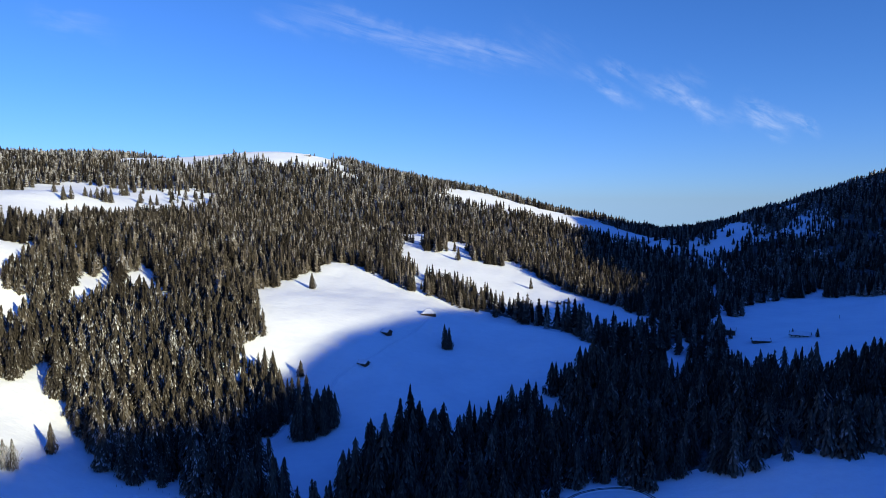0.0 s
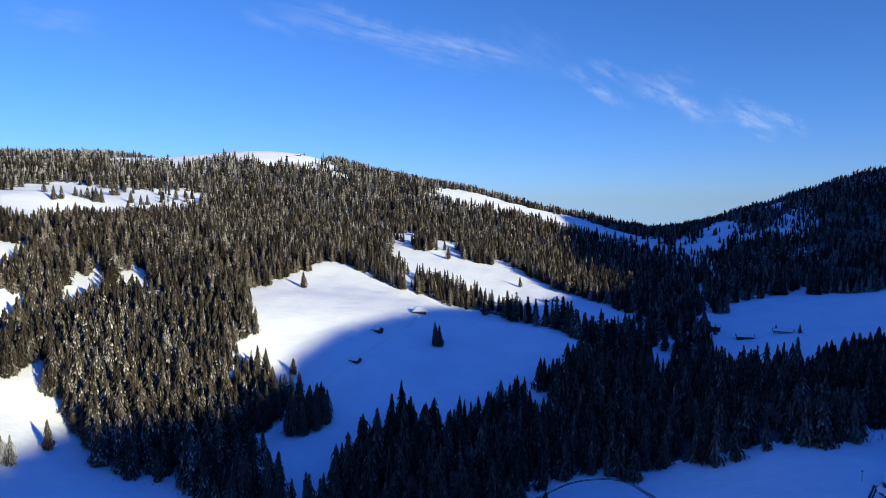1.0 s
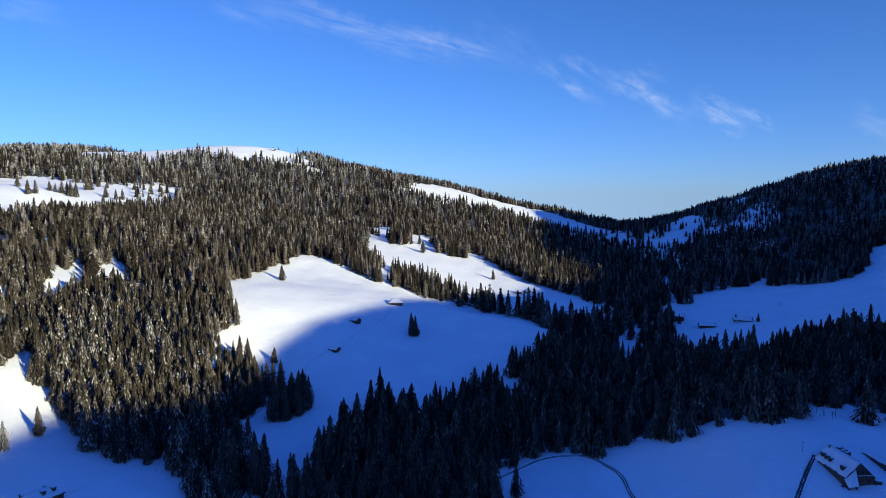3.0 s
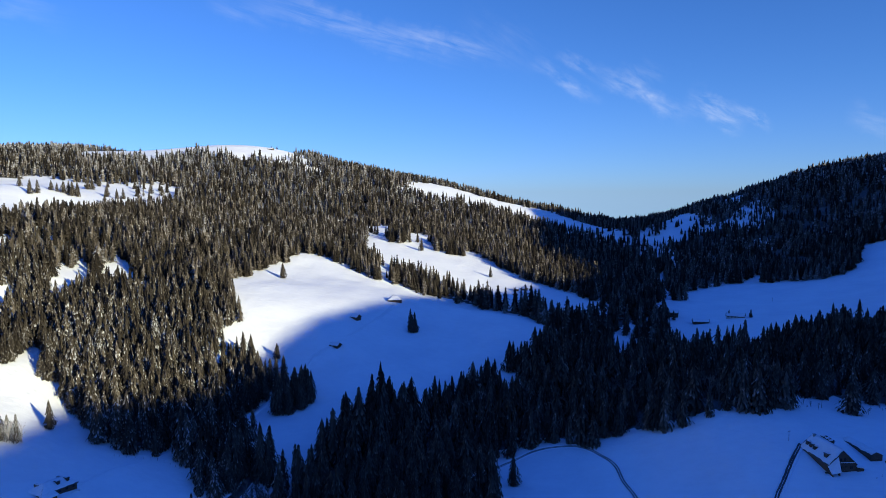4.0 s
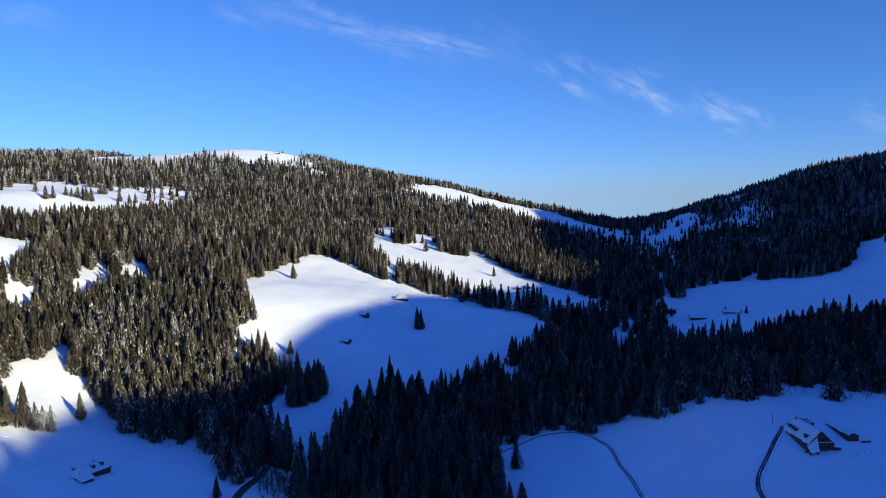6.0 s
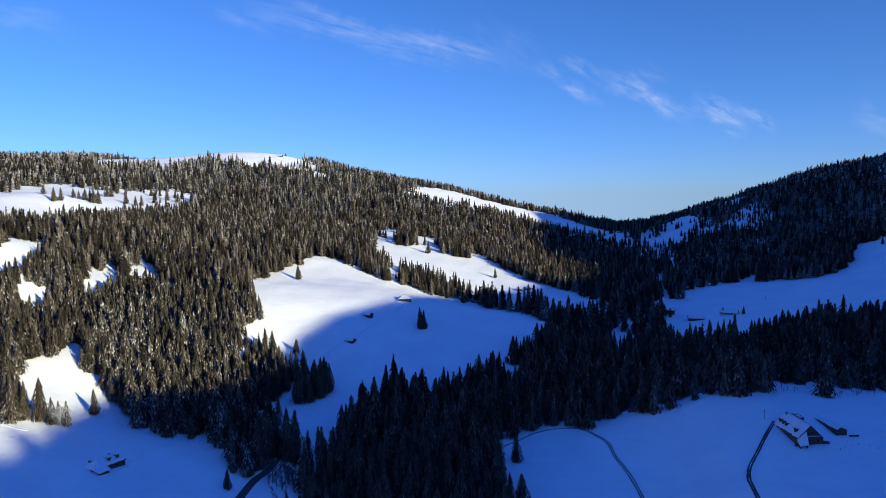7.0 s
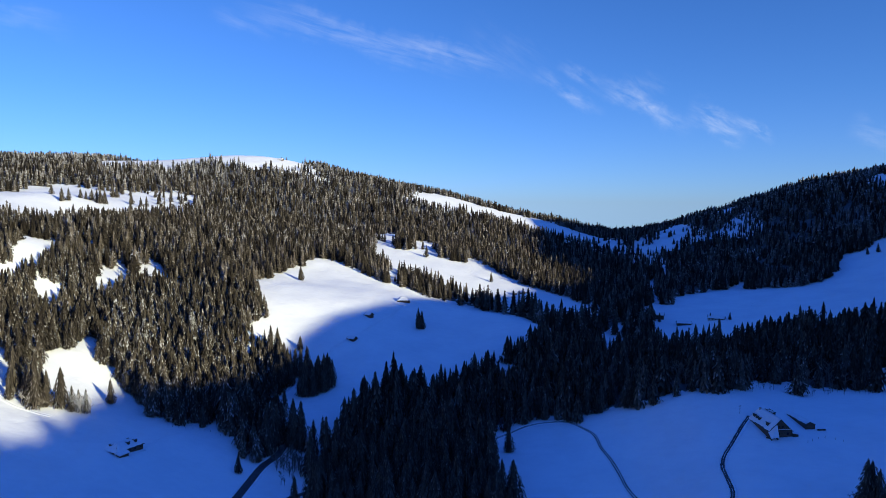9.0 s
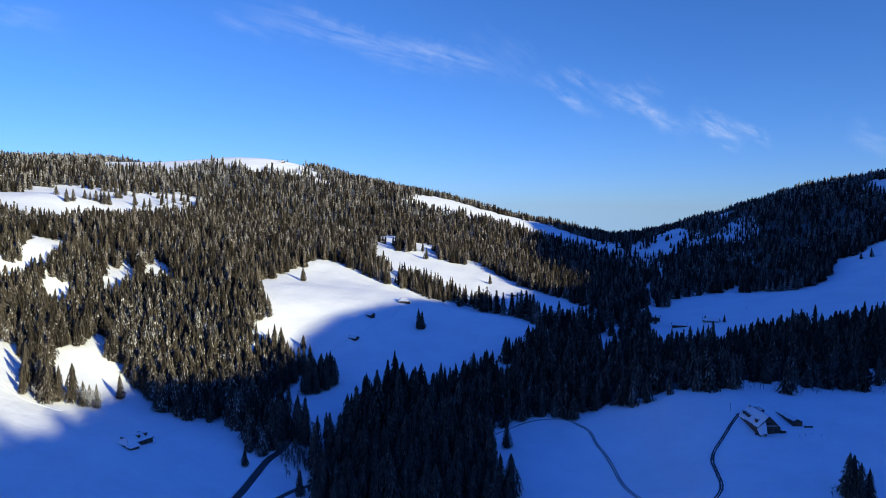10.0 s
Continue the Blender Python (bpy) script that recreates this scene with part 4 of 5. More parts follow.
BARE = [bare_kind(i, TWIGS, "leafless brown broadleaf tree at the wood's edge", "bare trees") for i in (1, 2, 3)]
RIMED = [bare_kind(i, RIMED_TWIGS, "slender leafless tree white with rime", "rimed bare trees") for i in (11, 12)]
for i, (x, y, h) in enumerate([(-217, 412, 13), (-213, 416, 12), (-244, 399, 10), (-239, 397, 11)]):
    plant(RIMED[i % 2], x, y, h, 80 * i, 0.8)
BARE_AT = [(-95, 392, 9), (-91, 388, 10), (-88, 384, 8), (-84, 380, 9), (-97, 396, 8), (-80, 372, 8), (-188, 446, 12), (-185, 449, 11),
           (-192, 452, 12), (226, 430, 12), (232, 435, 13), (240, 431, 11), (247, 437, 13), (254, 432, 12), (262, 436, 13), (236, 441, 14),
           (250, 446, 14), (270, 440, 12), (244, 428, 8), (258, 428, 9), (66, 452, 11), (74, 448, 12), (84, 452, 13), (92, 446, 12),
           (100, 452, 12), (60, 460, 13), (78, 462, 13), (178, 288, 6), (173, 291, 5), (176, 293, 5), (-140, 455, 11), (-133, 450, 12),
           (-128, 462, 12), (-150, 452, 10), (335, 640, 11), (345, 648, 10), (352, 642, 11), (362, 650, 10)]
for i, (x, y, h) in enumerate(BARE_AT):
    plant(BARE[i % 3], x, y, h, 47 * i, 1.15)
# a brown broadleaf wood on the far sunlit slope and along the stream
BARE_T = [(lambda me: (np.array([(*v.co, 0.0) for v in me.vertices]), np.array([p.vertices[:] for p in me.polygons])))(bare_mesh("wood", s, TWIGS)) for s in (21, 22)]
bx = np.concatenate([rng.normal(28, 12, 26), rng.normal(165, 22, 30), rng.normal(110, 24, 40), rng.normal(-84, 6, 44), rng.uniform(115, 335, 80)])
by = np.concatenate([rng.normal(1120, 14, 26), rng.normal(560, 26, 30), rng.normal(480, 16, 40), rng.normal(389, 7, 44), 430 + 80 * rng.random(80) ** 1.5])
here = np.concatenate([np.full(96, 14.0), np.full(44, 8.0), np.full(80, 13.0)])
ok = ~open_land(bx, by) | ((here < 10) & (np.abs(bx + 84) < 9))
bake("bare_wood", bx[ok], by[ok], tall(ok.sum(), 1.0) * here[ok], BARE_T, TWIGS, "leafless brown broadleaf wood between the spruces")
# small bushes poking out of the snow at the forest edge
sx, sy = np.concatenate([rng.uniform(158, 204, 26), rng.uniform(215, 330, 24)]), np.concatenate([rng.normal(428, 4, 26), rng.normal(424, 3.5, 24)])
bake("shrubs", sx, sy, rng.uniform(2.0, 4.5, 50), BARE_T, TWIGS, "small leafless bushes along the field's upper edge")


# ---- houses ----
def prism(bm, corners, low, high):
    """An upright block on plan corners."""
    a = [bm.verts.new((x, y, low)) for x, y in corners]
    b = [bm.verts.new((x, y, high)) for x, y in corners]
    bm.faces.new(a[::-1])
    bm.faces.new(b)
    n = len(corners)
    for i in range(n):
        bm.faces.new((a[i], a[(i + 1) % n], b[(i + 1) % n], b[i]))


def box(bm, x0, x1, y0, y1, z0, z1):
    prism(bm, [(x0, y0), (x1, y0), (x1, y1), (x0, y1)], z0, z1)


def slab(bm, quad, thick):
    """A plate of the given thickness under four corners."""
    up = [bm.verts.new(p) for p in quad]
    down = [bm.verts.new((p[0], p[1], p[2] - thick)) for p in quad]
    bm.faces.new(up)
    bm.faces.new(down[::-1])
    for i in range(4):
        bm.faces.new((up[i], down[i], down[(i + 1) % 4], up[(i + 1) % 4]))


def add_window(house, x, y, z, w, h, face):
    """face: (nx, ny), the way it looks."""
    nx, ny = face
    bm = bmesh.new()
    d, e = 0.06, 0.12
    for a, b, c, g in ((-w / 2 - e, w / 2 + e, -h / 2 - e, -h / 2), (-w / 2 - e, w / 2 + e, h / 2, h / 2 + e),
                       (-w / 2 - e, -w / 2, -h / 2, h / 2), (w / 2, w / 2 + e, -h / 2, h / 2), (-0.03, 0.03, -h / 2, h / 2)):
        if nx:
            box(bm, x - 0.02 if nx > 0 else x - d, x + d if nx > 0 else x + 0.02, y + a, y + b, z + c, z + g)
        else:
            box(bm, x + a, x + b, y - 0.02 if ny > 0 else y - d, y + d if ny > 0 else y + 0.02, z + c, z + g)
    win = part("window", bm, TIMBER, house)
    bm = bmesh.new()
    if nx:
        box(bm, x - 0.015, x + 0.025, y - w / 2, y + w / 2, z - h / 2, z + h / 2)
    else:
        box(bm, x - w / 2, x + w / 2, y - 0.015, y + 0.025, z - h / 2, z + h / 2)
    part("pane", bm, GLASS, win)


def house(name, label, category, group, x, y, turn, length, width, wall, rise, wall_mat=TIMBER, hip=0.0, over=0.8, snow=0.55,
          roof_windows=(), chimneys=(), windows=True, door=True, sunk=0.6, hip_low=0.45, lift=0.0):
    """A gabled house: ridge along its own y, gables at its ends. hip: how far the gable's tip is cut back."""
    top = tagged(new(name), label, category, group)
    L, W = length / 2, width / 2
    slope = rise / W
    bm = bmesh.new()
    prof = [(-W, -sunk - 2), (W, -sunk - 2), (W, wall), (0, wall + rise), (-W, wall)]
    ends = []
    for yy in (-L, L):
        ends.append([bm.verts.new((px_, yy * (1 if pz_ <= wall else 1 - hip / L), pz_)) for px_, pz_ in prof])
    bm.faces.new(ends[0])
    bm.faces.new(ends[1][::-1])
    for i in range(5):
        bm.faces.new((ends[0][i], ends[1][i], ends[1][(i + 1) % 5], ends[0][(i + 1) % 5]))
    bmesh.ops.recalc_face_normals(bm, faces=bm.faces)
    part("wall", bm, wall_mat, top)
    t = 0.22
    for side in (-1, 1):
        def at(out, yy, lift):
            return (side * out, yy, wall + rise - slope * out + lift)
        e, ye, yr = W + over, L + over, L + over - hip
        q = [at(0.0, -yr, t), at(e, -ye, t), at(e, ye, t), at(0.0, yr, t)]
        bm = bmesh.new()
        slab(bm, q if side > 0 else q[::-1], t)
        part("roof", bm, SLATE, top)
        # the snow lies back from the eaves, thick and uneven
        bm = bmesh.new()
        nx_, ny_ = 7, 14
        grid = []
        r = random.Random(int(1000 + 10 * x + side))
        for i in range(nx_ + 1):
            row = []
            for j in range(ny_ + 1):
                out = (e - 0.05) * i / nx_ - (r.uniform(0.0, 0.55) if i == nx_ else 0.0)
                lim = (yr + (ye - yr) * i / nx_) - 0.05 - (r.uniform(0.0, 0.5) if j in (0, ny_) else 0.0)
                lift = t + snow * (0.8 + 0.3 * r.random()) * (0.45 if i == nx_ or j in (0, ny_) else 1.0)
                row.append(bm.verts.new(at(out, -lim + 2 * lim * j / ny_, lift)))
            grid.append(row)
        for i in range(nx_):
            for j in range(ny_):
                bm.faces.new((grid[i][j], grid[i + 1][j], grid[i + 1][j + 1], grid[i][j + 1]))
        rim = [grid[0][j] for j in range(ny_ + 1)] + [grid[i][ny_] for i in range(1, nx_ + 1)] + [grid[nx_][j] for j in range(ny_ - 1, -1, -1)] + [grid[i][0] for i in range(nx_ - 1, 0, -1)]
        foot = [bm.verts.new((v.co.x, v.co.y, wall + rise - slope * abs(v.co.x) + t + 0.01)) for v in rim]
        for i in range(len(rim)):
            k = (i + 1) % len(rim)
            bm.faces.new((rim[i], rim[k], foot[k], foot[i]))
        bmesh.ops.recalc_face_normals(bm, faces=bm.faces)
        cover = part("snow_cover", bm, ROOF_SNOW, top, "thick white snow on the roof")
        smooth(cover.data)
    if hip:
        for sgn in (-1, 1):
            bm = bmesh.new()
            half = (W + over) * hip_low
            zr, ze = wall + rise + t, wall + rise - slope * half + t + 0.3 * snow
            a = bm.verts.new((0, sgn * (L + over - hip - 0.6), zr + 0.85 * snow))
            b = bm.verts.new((-half, sgn * (L + over - hip * (1 - hip_low)), ze))
            c = bm.verts.new((half, sgn * (L + over - hip * (1 - hip_low)), ze))
            d = bm.verts.new((0, sgn * (L + over - hip), zr - 0.6))
            for f in ((a, b, c), (a, c, d), (a, d, b), (b, d, c)):
                bm.faces.new(f)
            bmesh.ops.recalc_face_normals(bm, faces=bm.faces)
            part("hip_roof", bm, ROOF_SNOW, top, "snow-covered hip")
    for side, yy, out, w, h in roof_windows:
        # dormer: dark cheek and front with its own snowy lid
        zz = wall + rise - slope * out + t
        bm = bmesh.new()
        x0, x1 = sorted((side * (out - 1.1), side * (out + 1.2)))
        box(bm, x0, x1, yy - w / 2, yy + w / 2, zz - 0.6, zz + h)
        dormer = part("dormer", bm, TIMBER, top, "dark timber dormer")
        bm = bmesh.new()
        box(bm, x0 - 0.2, x1 + 0.2, yy - w / 2 - 0.25, yy + w / 2 + 0.25, zz + h, zz + h + 0.16)
        part("dormer_roof", bm, SLATE, dormer)
        bm = bmesh.new()
        xs = x0 + 0.1 if side > 0 else x0 + 0.7
        box(bm, xs, xs + (x1 - x0) - 0.8, yy - w / 2 + 0.1, yy + w / 2 - 0.1, zz + h + 0.16, zz + h + 0.45)
        part("dormer_snow", bm, ROOF_SNOW, dormer)
    for out, yy, h in chimneys:
        zz = wall + rise - slope * abs(out)
        bm = bmesh.new()
        box(bm, out - 0.45, out + 0.45, yy - 0.45, yy + 0.45, zz - 0.5, zz + h)
        ch = part("chimney", bm, STONE, top)
        bm = bmesh.new()
        box(bm, out - 0.6, out + 0.6, yy - 0.6, yy + 0.6, zz + h, zz + h + 0.12)
        part("chimney_cap", bm, METAL, ch)
    if windows:
        n = max(2, int(length / 3.2))
        for side in (-1, 1):
            for i in range(n):
                yy = -L + length * (i + 0.5) / n
                add_window(top, side * W, yy, wall * 0.55, 1.0, min(1.1, wall * 0.4), (side, 0))
        for i in range(max(2, int(width / 3.5))):
            xx = -W + width * (i + 0.5) / max(2, int(width / 3.5))
            add_window(top, xx, -L, wall * 0.55, 1.0, min(1.1, wall * 0.4), (0, -1))
    if door:
        bm = bmesh.new()
        dw, dh = (1.3, 2.05) if wall > 2.3 else (1.0, 1.8)
        box(bm, W * 0.1, W * 0.1 + dw, -L - 0.08, -L + 0.02, -sunk, -sunk + dh + 0.4)
        dr = part("door", bm, TIMBER, top, "plank door")
        bm = bmesh.new()
        box(bm, W * 0.1 + 0.12, W * 0.1 + 0.24, -L - 0.14, -L - 0.08, 0.35, 0.5)
        part("door_handle", bm, METAL, dr)
    # it is cut into the slope and stands on its lowest corner
    c_, s_ = math.cos(radians(turn)), math.sin(radians(turn))
    foot = min(float(height(x + a * W * c_ - b * L * s_, y + a * W * s_ + b * L * c_)) for a in (-1, 1) for b in (-1, 1))
    top.matrix_basis = pose(x, y, foot + sunk * 0.6 + lift, 0, 0, turn)
    return top


farm = house("farmhouse", "big old dark timber farmhouse under deep roof snow", "house", "", 176.4, 368.6, 3, 21.5, 12.4, 2.9, 6.0, over=0.35, windows=False, lift=0.8,
      roof_windows=((-1, 8.0, 3.6, 1.7, 0.75), (-1, 5.1, 3.7, 1.7, 0.75), (-1, 2.3, 3.8, 1.7, 0.75), (-1, -6.3, 4.0, 1.9, 0.9), (1, 5.2, 1.5, 1.5, 2.0), (1, 2.6, 1.5, 1.5, 1.9), (1, 0.2, 1.5, 1.3, 1.8)),
      chimneys=((-0.9, 8.6, 1.5),))
# the snowed-up porch, the lean-to and the balcony of its front gable
bm = bmesh.new()
slab(bm, [(-6.7, -13.9, 0.5), (-2.4, -13.6, 1.0), (-2.0, -10.8, 6.3), (-6.7, -10.8, 2.7)], 0.5)
part("porch_roof", bm, ROOF_SNOW, farm, "porch roof buried in snow")
bm = bmesh.new()
box(bm, -6.2, -5.9, -13.5, -10.8, -2.0, 0.6)
box(bm, -3.0, -2.7, -13.4, -10.8, -2.0, 0.9)
part("porch_post", bm, TIMBER, farm)
bm = bmesh.new()
box(bm, 6.2, 9.2, -11.3, -5.5, -2.5, 1.3)
lean = part("lean_to", bm, TIMBER, farm, "low dark lean-to")
bm = bmesh.new()
slab(bm, [(6.1, -11.5, 2.3), (9.5, -11.5, 1.7), (9.5, -5.3, 1.7), (6.1, -5.3, 2.3)], 0.5)
part("snow_cover", bm, ROOF_SNOW, lean)
bm = bmesh.new()
box(bm, -1.9, 4.6, -12.0, -10.75, 3.2, 3.4)
box(bm, -1.9, 4.6, -12.0, -11.9, 3.4, 4.2)
part("balcony", bm, TIMBER, farm, "dark plank balcony")
bm = bmesh.new()
box(bm, -1.8, 4.5, -12.06, -11.84, 4.2, 4.4)
part("balcony_snow", bm, ROOF_SNOW, farm)
for wx_ in (-1.0, 1.4, 3.8):
    add_window(farm, wx_, -10.75, 1.5, 1.1, 1.2, (0, -1))
for wx_ in (-0.9, 0.9):
    add_window(farm, wx_, -10.75, 5.2, 0.9, 1.1, (0, -1))
house("shed", "long low dark timber shed under deep snow", "shed", "", 195.6, 375.0, 3, 20, 5.2, 1.7, 1.2, over=0.15, windows=False)
chalet = house("chalet", "dark timber chalet half buried under roof snow", "house", "", -172.4, 373.0, -26, 17.0, 9.4, 2.5, 2.9, hip=4.2, over=0.6, hip_low=1.0,
      roof_windows=((1, 0.6, 2.2, 1.3, 1.0), (1, 5.2, 2.2, 1.3, 1.0), (-1, -5.4, 2.6, 1.3, 1.0)), chimneys=((-0.4, 3.0, 1.0),), snow=0.5)
# its lower front wing and the snowed-up terrace wall before it
bm = bmesh.new()
slab(bm, [(4.6, -9.3, 2.95), (8.0, -9.3, 2.1), (8.0, -2.6, 2.1), (4.6, -2.6, 2.95)], 0.75)
part("wing_roof", bm, ROOF_SNOW, chalet, "snow-covered lower roof of the front wing")
bm = bmesh.new()
box(bm, 4.7, 7.5, -8.6, -3.0, -2.5, 1.4)
part("wing", bm, TIMBER, chalet)
bm = bmesh.new()
box(bm, 6.4, 6.7, -2.4, 8.6, -3.5, -1.0)
terrace = part("terrace_wall", bm, STONE, chalet)
bm = bmesh.new()
box(bm, 4.7, 6.9, -2.4, 8.8, -1.0, -0.75)
part("snow_cover", bm, ROOF_SNOW, terrace)
house("hay_hut", "small dark hay hut on the shaded meadow", "hut", "hay huts on the meadow", -76.5, 580.5, 62, 6.8, 4.8, 1.7, 1.8, windows=False, snow=0.3)
house("hay_hut", "small weathered hay hut near the sunlit snow", "hut", "hay huts on the meadow", -69.0, 643.0, 50, 7.0, 5.0, 2.4, 2.0, windows=False, snow=0.3)
house("alpine_hut", "broad alpine hut under a steep cap of snow", "hut", "hay huts on the meadow", -40.5, 701.5, -82, 13, 8.4, 1.9, 3.3, hip=4.6, snow=0.7, over=0.3, hip_low=1.0)
house("hay_hut", "small dark hut on the far sunlit meadow", "hut", "huts on the far meadow", 91.5, 868, 80, 6, 4.2, 1.6, 1.5, windows=False)
house("hay_hut", "small dark hut on the far sunlit meadow", "hut", "huts on the far meadow", 102, 871.5, 25, 6.5, 4.6, 1.6, 1.7, windows=False)
house("barn", "dark wooden barn with snow along its ridge", "barn", "", 268.5, 758.0, 78, 15, 8, 2.6, 2.4, snow=0.12)
house("farmhouse", "low white-roofed farmhouse on the shaded pasture", "house", "", 306.0, 762.0, 60, 17, 8, 2.6, 2.8, wall_mat=PLASTER)
house("chalet", "weathered chalet with a railed balcony by the lane", "house", "", 251.5, 789.0, 70, 9, 8, 4.2, 2.4)
house("summit_hut", "small snow-covered hut on the white summit", "hut", "", -412, 1722, 75, 13, 8, 2.2, 2.8)


# ---- roads and tracks ----
def curve_points(line, step):
    """A smooth line through plan points."""
    pts = [Vector((a, b, 0)) for a, b in line]
    out = []
    for i in range(len(pts) - 1):
        p0, p1, p2, p3 = pts[max(i - 1, 0)], pts[i], pts[i + 1], pts[min(i + 2, len(pts) - 1)]
        n = max(2, int((p2 - p1).length / step))
        for k in range(n):
            f = k / n
            out.append(0.5 * ((2 * p1) + (p2 - p0) * f + (2 * p0 - 5 * p1 + 4 * p2 - p3) * f * f + (3 * p1 - p0 - 3 * p2 + p3) * f ** 3))
    return out + [pts[-1]]


def ribbon(line, section, seed, step=2.0):
    """A strip along a plan line. section: (offset across, height over the snow) from left to right."""
    pts = curve_points(line, step)
    r = random.Random(seed)
    verts, faces, n = [], [], len(section)
    for i, p in enumerate(pts):
        d = (pts[min(i + 1, len(pts) - 1)] - pts[max(i - 1, 0)]).normalized()
        side = Vector((d.y, -d.x, 0))
        for off, lift in section:
            q = p + side * (off + r.uniform(-0.12, 0.12))
            verts.append((q.x, q.y, float(height(q.x, q.y)) + lift + (r.uniform(-0.06, 0.1) if lift > 0.2 else 0)))
    for i in range(len(pts) - 1):
        for k in range(n - 1):
            a = i * n + k
            faces.append((a, a + 1, a + n + 1, a + n))
    return verts, faces


def bed(name, line, half, lift, mat, seed, parent=None):
    v, f = ribbon(line, [(-half - 0.3, -0.3), (-half, lift), (0, lift + 0.03), (half, lift), (half + 0.3, -0.3)], seed)
    ob = new(name, smooth(mesh_from(name, v, f, [mat])))
    ob.parent = parent
    return ob


def berm(line, at, wide, high, seed, parent):
    v, f = ribbon(line, [(at - wide, -0.2), (at - 0.3 * wide, high), (at + 0.3 * wide, high * 0.9), (at + wide, -0.2)], seed)
    ob = new("snow_bank", smooth(mesh_from("snow_bank", v, f, [SNOW])))
    ob.parent = parent


road = tagged(bed("road", ROAD_MAIN[:6], 2.1, 0.16, ASPHALT, 3), "cleared dark asphalt road between snow banks", "road", kind="structure")
for s in (-1, 1):
    berm(ROAD_MAIN[:6], s * 3.0, 0.8, 0.55, 5 + s, road)
lane = tagged(bed("road", ROAD_MAIN[5:], 1.8, 0.14, ROOF_SNOW, 4), "snow-packed lane climbing along the wood", "road", kind="structure")
for s in (-1, 1):
    berm(ROAD_MAIN[5:], s * 2.6, 0.8, 0.6, 9 + s, lane)
side_road = tagged(bed("road", ROAD_SIDE, 1.6, 0.15, ASPHALT, 6), "narrow cleared side road under the trees", "road", kind="structure")
for s in (-1, 1):
    berm(ROAD_SIDE, s * 2.4, 0.7, 0.5, 15 + s, side_road)
far_lane = tagged(bed("road", LANE_FAR, 2.0, 0.3, ROOF_SNOW, 8), "snow-packed lane winding up the valley", "road", kind="structure")
for s in (-1, 1):
    berm(LANE_FAR, s * 2.9, 0.8, 0.8, 19 + s, far_lane)


def shift(line, off):
    out = []
    for i, (a, b) in enumerate(line):
        (x0, y0), (x1, y1) = line[max(i - 1, 0)], line[min(i + 1, len(line) - 1)]
        n = math.hypot(x1 - x0, y1 - y0)
        out.append((a + off * (y1 - y0) / n, b - off * (x1 - x0) / n))
    return out


def track(line, gap, half, label, seed):
    ob = tagged(bed("track", line, gap + half + 0.15, 0.08, ROOF_SNOW, seed), label, "road", kind="structure")
    for s in (-1, 1):
        # raised dark strips stand for the ruts' shadowed walls
        bed("rut", shift(line, s * gap), half, 0.13, SHADED_RUT, seed + s + 1, ob)
        berm(line, s * (gap + half + 0.7), 0.5, 0.3, seed + 5 + s, ob)


track(LOOP_TRACK, 0.5, 0.25, "ploughed track with two dark ruts curving through the snow", 31)
track(FARM_TRACK, 0.48, 0.4, "ploughed dark track leading to the farmhouse", 51)
FOOT_TRACK = [(-100, 537), (-94, 551), (-90.5, 564), (-78, 582.7), (-69, 601.5), (-60.5, 632), (-46, 669), (-40, 691)]
foot = tagged(bed("track", FOOT_TRACK, 0.5, 0.05, ROOF_SNOW, 71), "faint ski track between the hay huts", "road", kind="structure")
berm(FOOT_TRACK, 1.1, 0.7, 0.6, 73, foot)
berm(FOOT_TRACK, -1.1, 0.7, 0.6, 75, foot)


PATH_LEFT = [(-275, 408), (-262, 402), (-247, 396), (-234, 396), (-226, 397)]
path = tagged(bed("track", PATH_LEFT, 0.7, 0.05, ROOF_SNOW, 81), "old path under fresh snow along the sunlit slope", "road", kind="structure")
berm(PATH_LEFT, 1.2, 0.7, 0.35, 83, path)
berm(PATH_LEFT, -1.2, 0.7, 0.3, 85, path)


# ---- poles and posts ----
def pole(x, y, tall_):
    top = tagged(new("utility_pole"), "wooden utility pole standing in the snow", "pole", "utility poles")
    bm = bmesh.new()
    bmesh.ops.create_cone(bm, cap_ends=True, segments=8, radius1=0.12, radius2=0.08, depth=tall_ + 1, matrix=pose(0, 0, tall_ / 2 - 0.5))
    part("shaft", bm, TIMBER, top)
    bm = bmesh.new()
    box(bm, -0.8, 0.8, -0.06, 0.06, tall_ - 0.6, tall_ - 0.45)
    arm = part("crossarm", bm, TIMBER, top)
    for s in (-0.7, 0.7):
        bm = bmesh.new()
        bmesh.ops.create_cone(bm, cap_ends=True, segments=8, radius1=0.06, radius2=0.04, depth=0.2, matrix=pose(s, 0, tall_ - 0.35))
        part("insulator", bm, GLASS, arm)
    top.matrix_basis = pose(x, y, float(height(x, y)), 0, 0, 30)


for x, y, h in ((167, 384, 5.0), (207, 428, 8.0), (379, 835, 4.0)):
    pole(x, y, h)


def fence(line, label):
    top = tagged(new("fence"), label, "fence")
    pts = curve_points(line, 3.5)
    me = None
    for p in pts:
        if me is None:
            bm = bmesh.new()
            bmesh.ops.create_cone(bm, cap_ends=True, segments=6, radius1=0.08, radius2=0.07, depth=1.9, matrix=pose(0, 0, 0.25))
            post = part("post", bm, TIMBER, top)
            me = post.data
        else:
            post = new("post", me)
            post.parent = top
        post.matrix_basis = pose(p.x, p.y, float(height(p.x, p.y)))


fence([(-168, 421), (-150, 424), (-132, 416)], "row of weathered posts half buried in snow")
fence([(188, 352), (199, 356), (206, 352)], "short row of posts beside the farm")


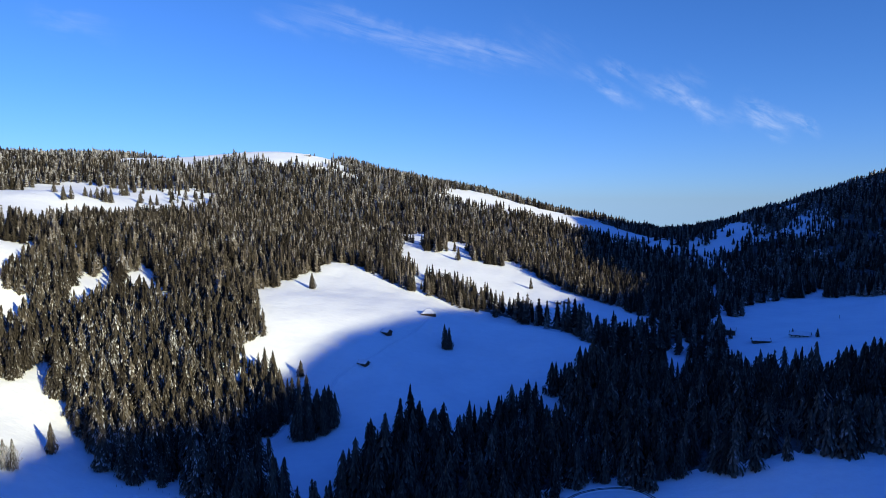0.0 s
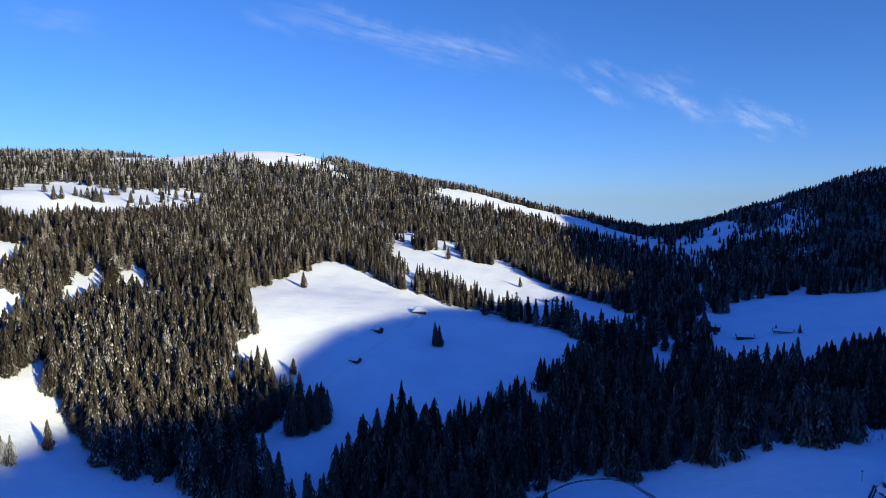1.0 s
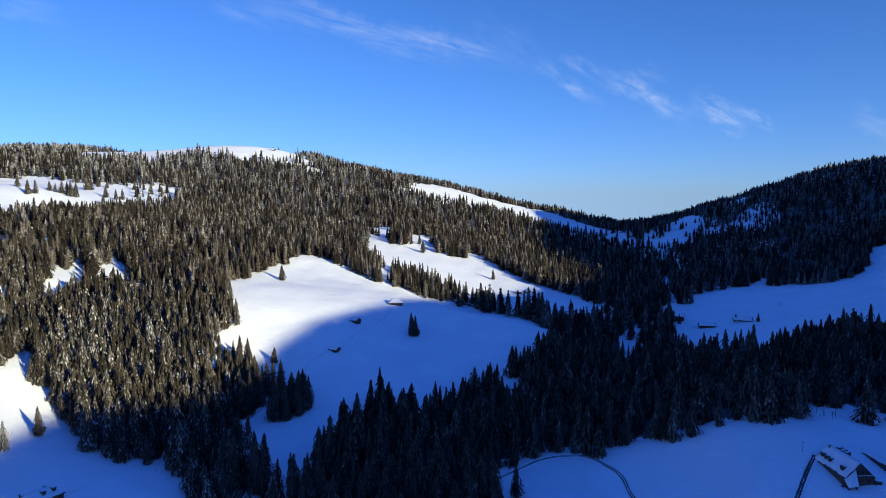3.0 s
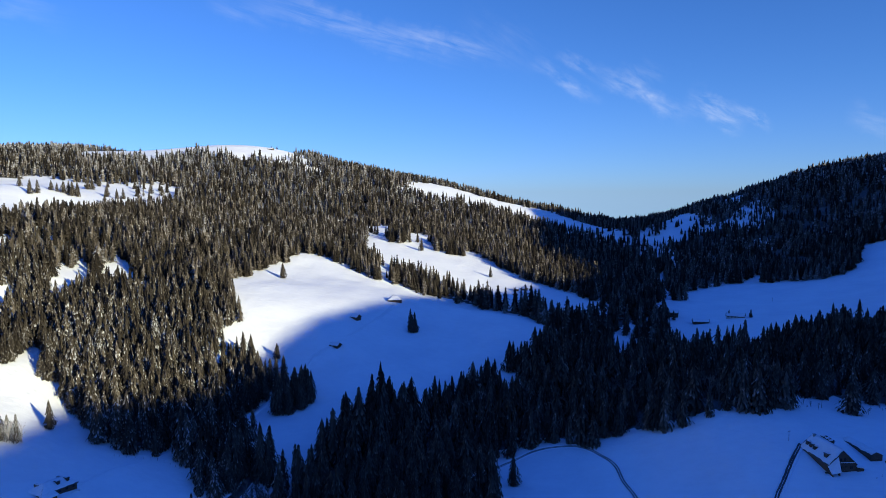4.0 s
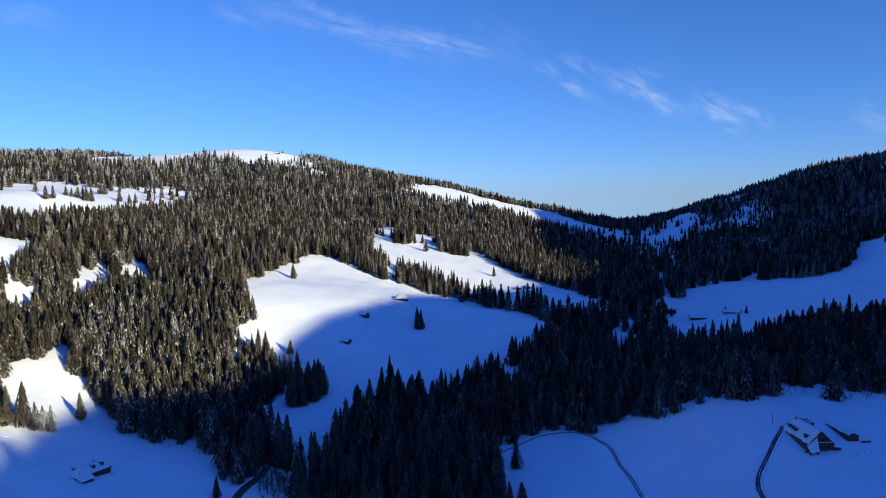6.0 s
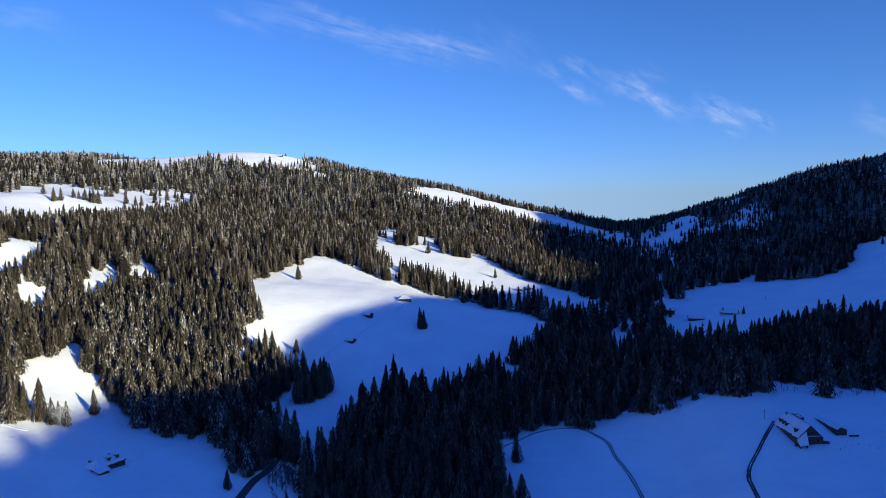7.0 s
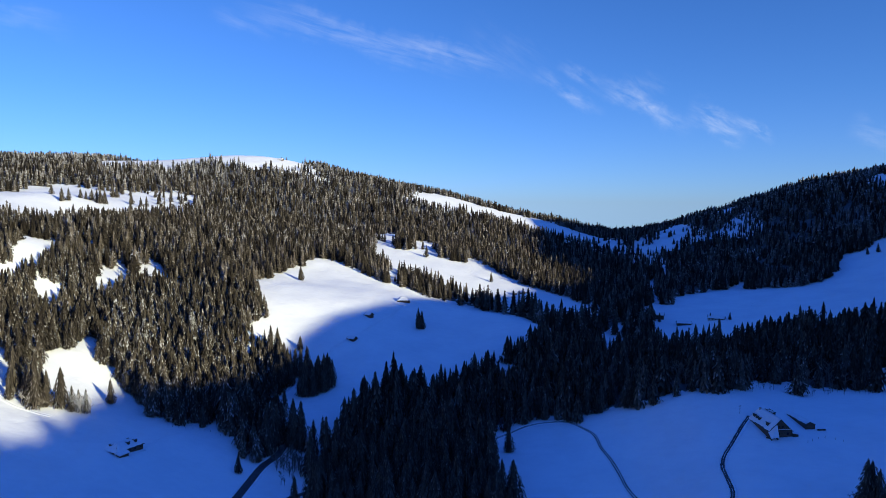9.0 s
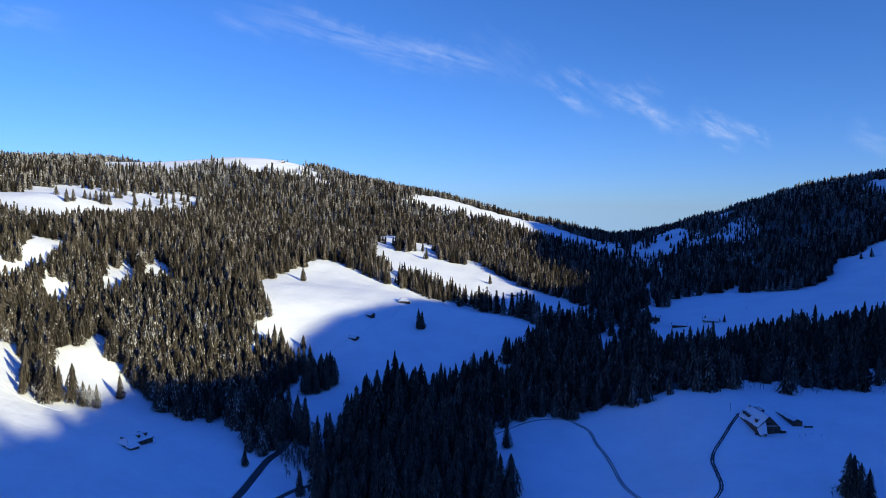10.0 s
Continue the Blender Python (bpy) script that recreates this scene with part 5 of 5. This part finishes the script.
def log_pile(x, y, turn, length):
    top = tagged(new("log_pile"), "low pile of dark logs in the snow by the farm", "log pile", "log piles")
    me = None
    for row in range(3):
        for k in range(4 - row):
            if me is None:
                bm = bmesh.new()
                bmesh.ops.create_cone(bm, cap_ends=True, segments=8, radius1=0.13, radius2=0.12, depth=length, matrix=pose(0, 0, 0, 0, 90, 0))
                log = part("log", bm, BARK, top)
                me = log.data
            else:
                log = new("log", me)
                log.parent = top
            log.matrix_basis = pose(0.1 * math.sin(5 * k + row), 0.25 * (k - 1.5 + row / 2), 0.1 + 0.22 * row)
    top.matrix_basis = pose(x, y, float(height(x, y)), 0, 0, turn)


log_pile(201.5, 364, 5, 4.5)
log_pile(171.5, 357.5, -8, 4.0)

CHALET_PATH = [(-168, 380), (-164, 389), (-163, 398), (-158, 411), (-154, 420)]
trod = tagged(bed("track", CHALET_PATH, 0.35, 0.04, ROOF_SNOW, 91), "narrow trodden path from the chalet to the wood", "path", kind="structure")
berm(CHALET_PATH, 0.8, 0.45, 0.3, 93, trod)
berm(CHALET_PATH, -0.8, 0.45, 0.25, 95, trod)


# ---- far hills beyond the pass, glowing with painted blue haze ----
def far_hills():
    verts, faces = [], []
    n = 40
    for i in range(n + 1):
        x = 700 + 1100 * i / n
        top = -32 + 24 * math.exp(-((x - 1130) / 190) ** 2) + 5 * math.sin(i * 0.9) * math.sin(i * 0.37)
        for yy, zz in ((4560, -160), (4640, top), (4760, top - 4), (4840, -160)):
            verts.append((x, yy, zz))
    for i in range(n):
        for k in range(3):
            a = 4 * i + k
            faces.append((a, a + 4, a + 5, a + 1))
    m, nt, bsdf = material("hazy_hill_glow")
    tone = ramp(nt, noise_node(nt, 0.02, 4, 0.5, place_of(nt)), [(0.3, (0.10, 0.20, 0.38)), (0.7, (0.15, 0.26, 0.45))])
    # blue emission stands in for the haze over the distance
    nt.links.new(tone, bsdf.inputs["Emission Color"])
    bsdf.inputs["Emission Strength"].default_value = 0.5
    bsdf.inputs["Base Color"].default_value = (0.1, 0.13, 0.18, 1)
    tagged(new("backdrop", smooth(mesh_from("backdrop", verts, faces, [m]))), "distant hills beyond the pass in painted blue haze", "hills", kind="structure")


far_hills()
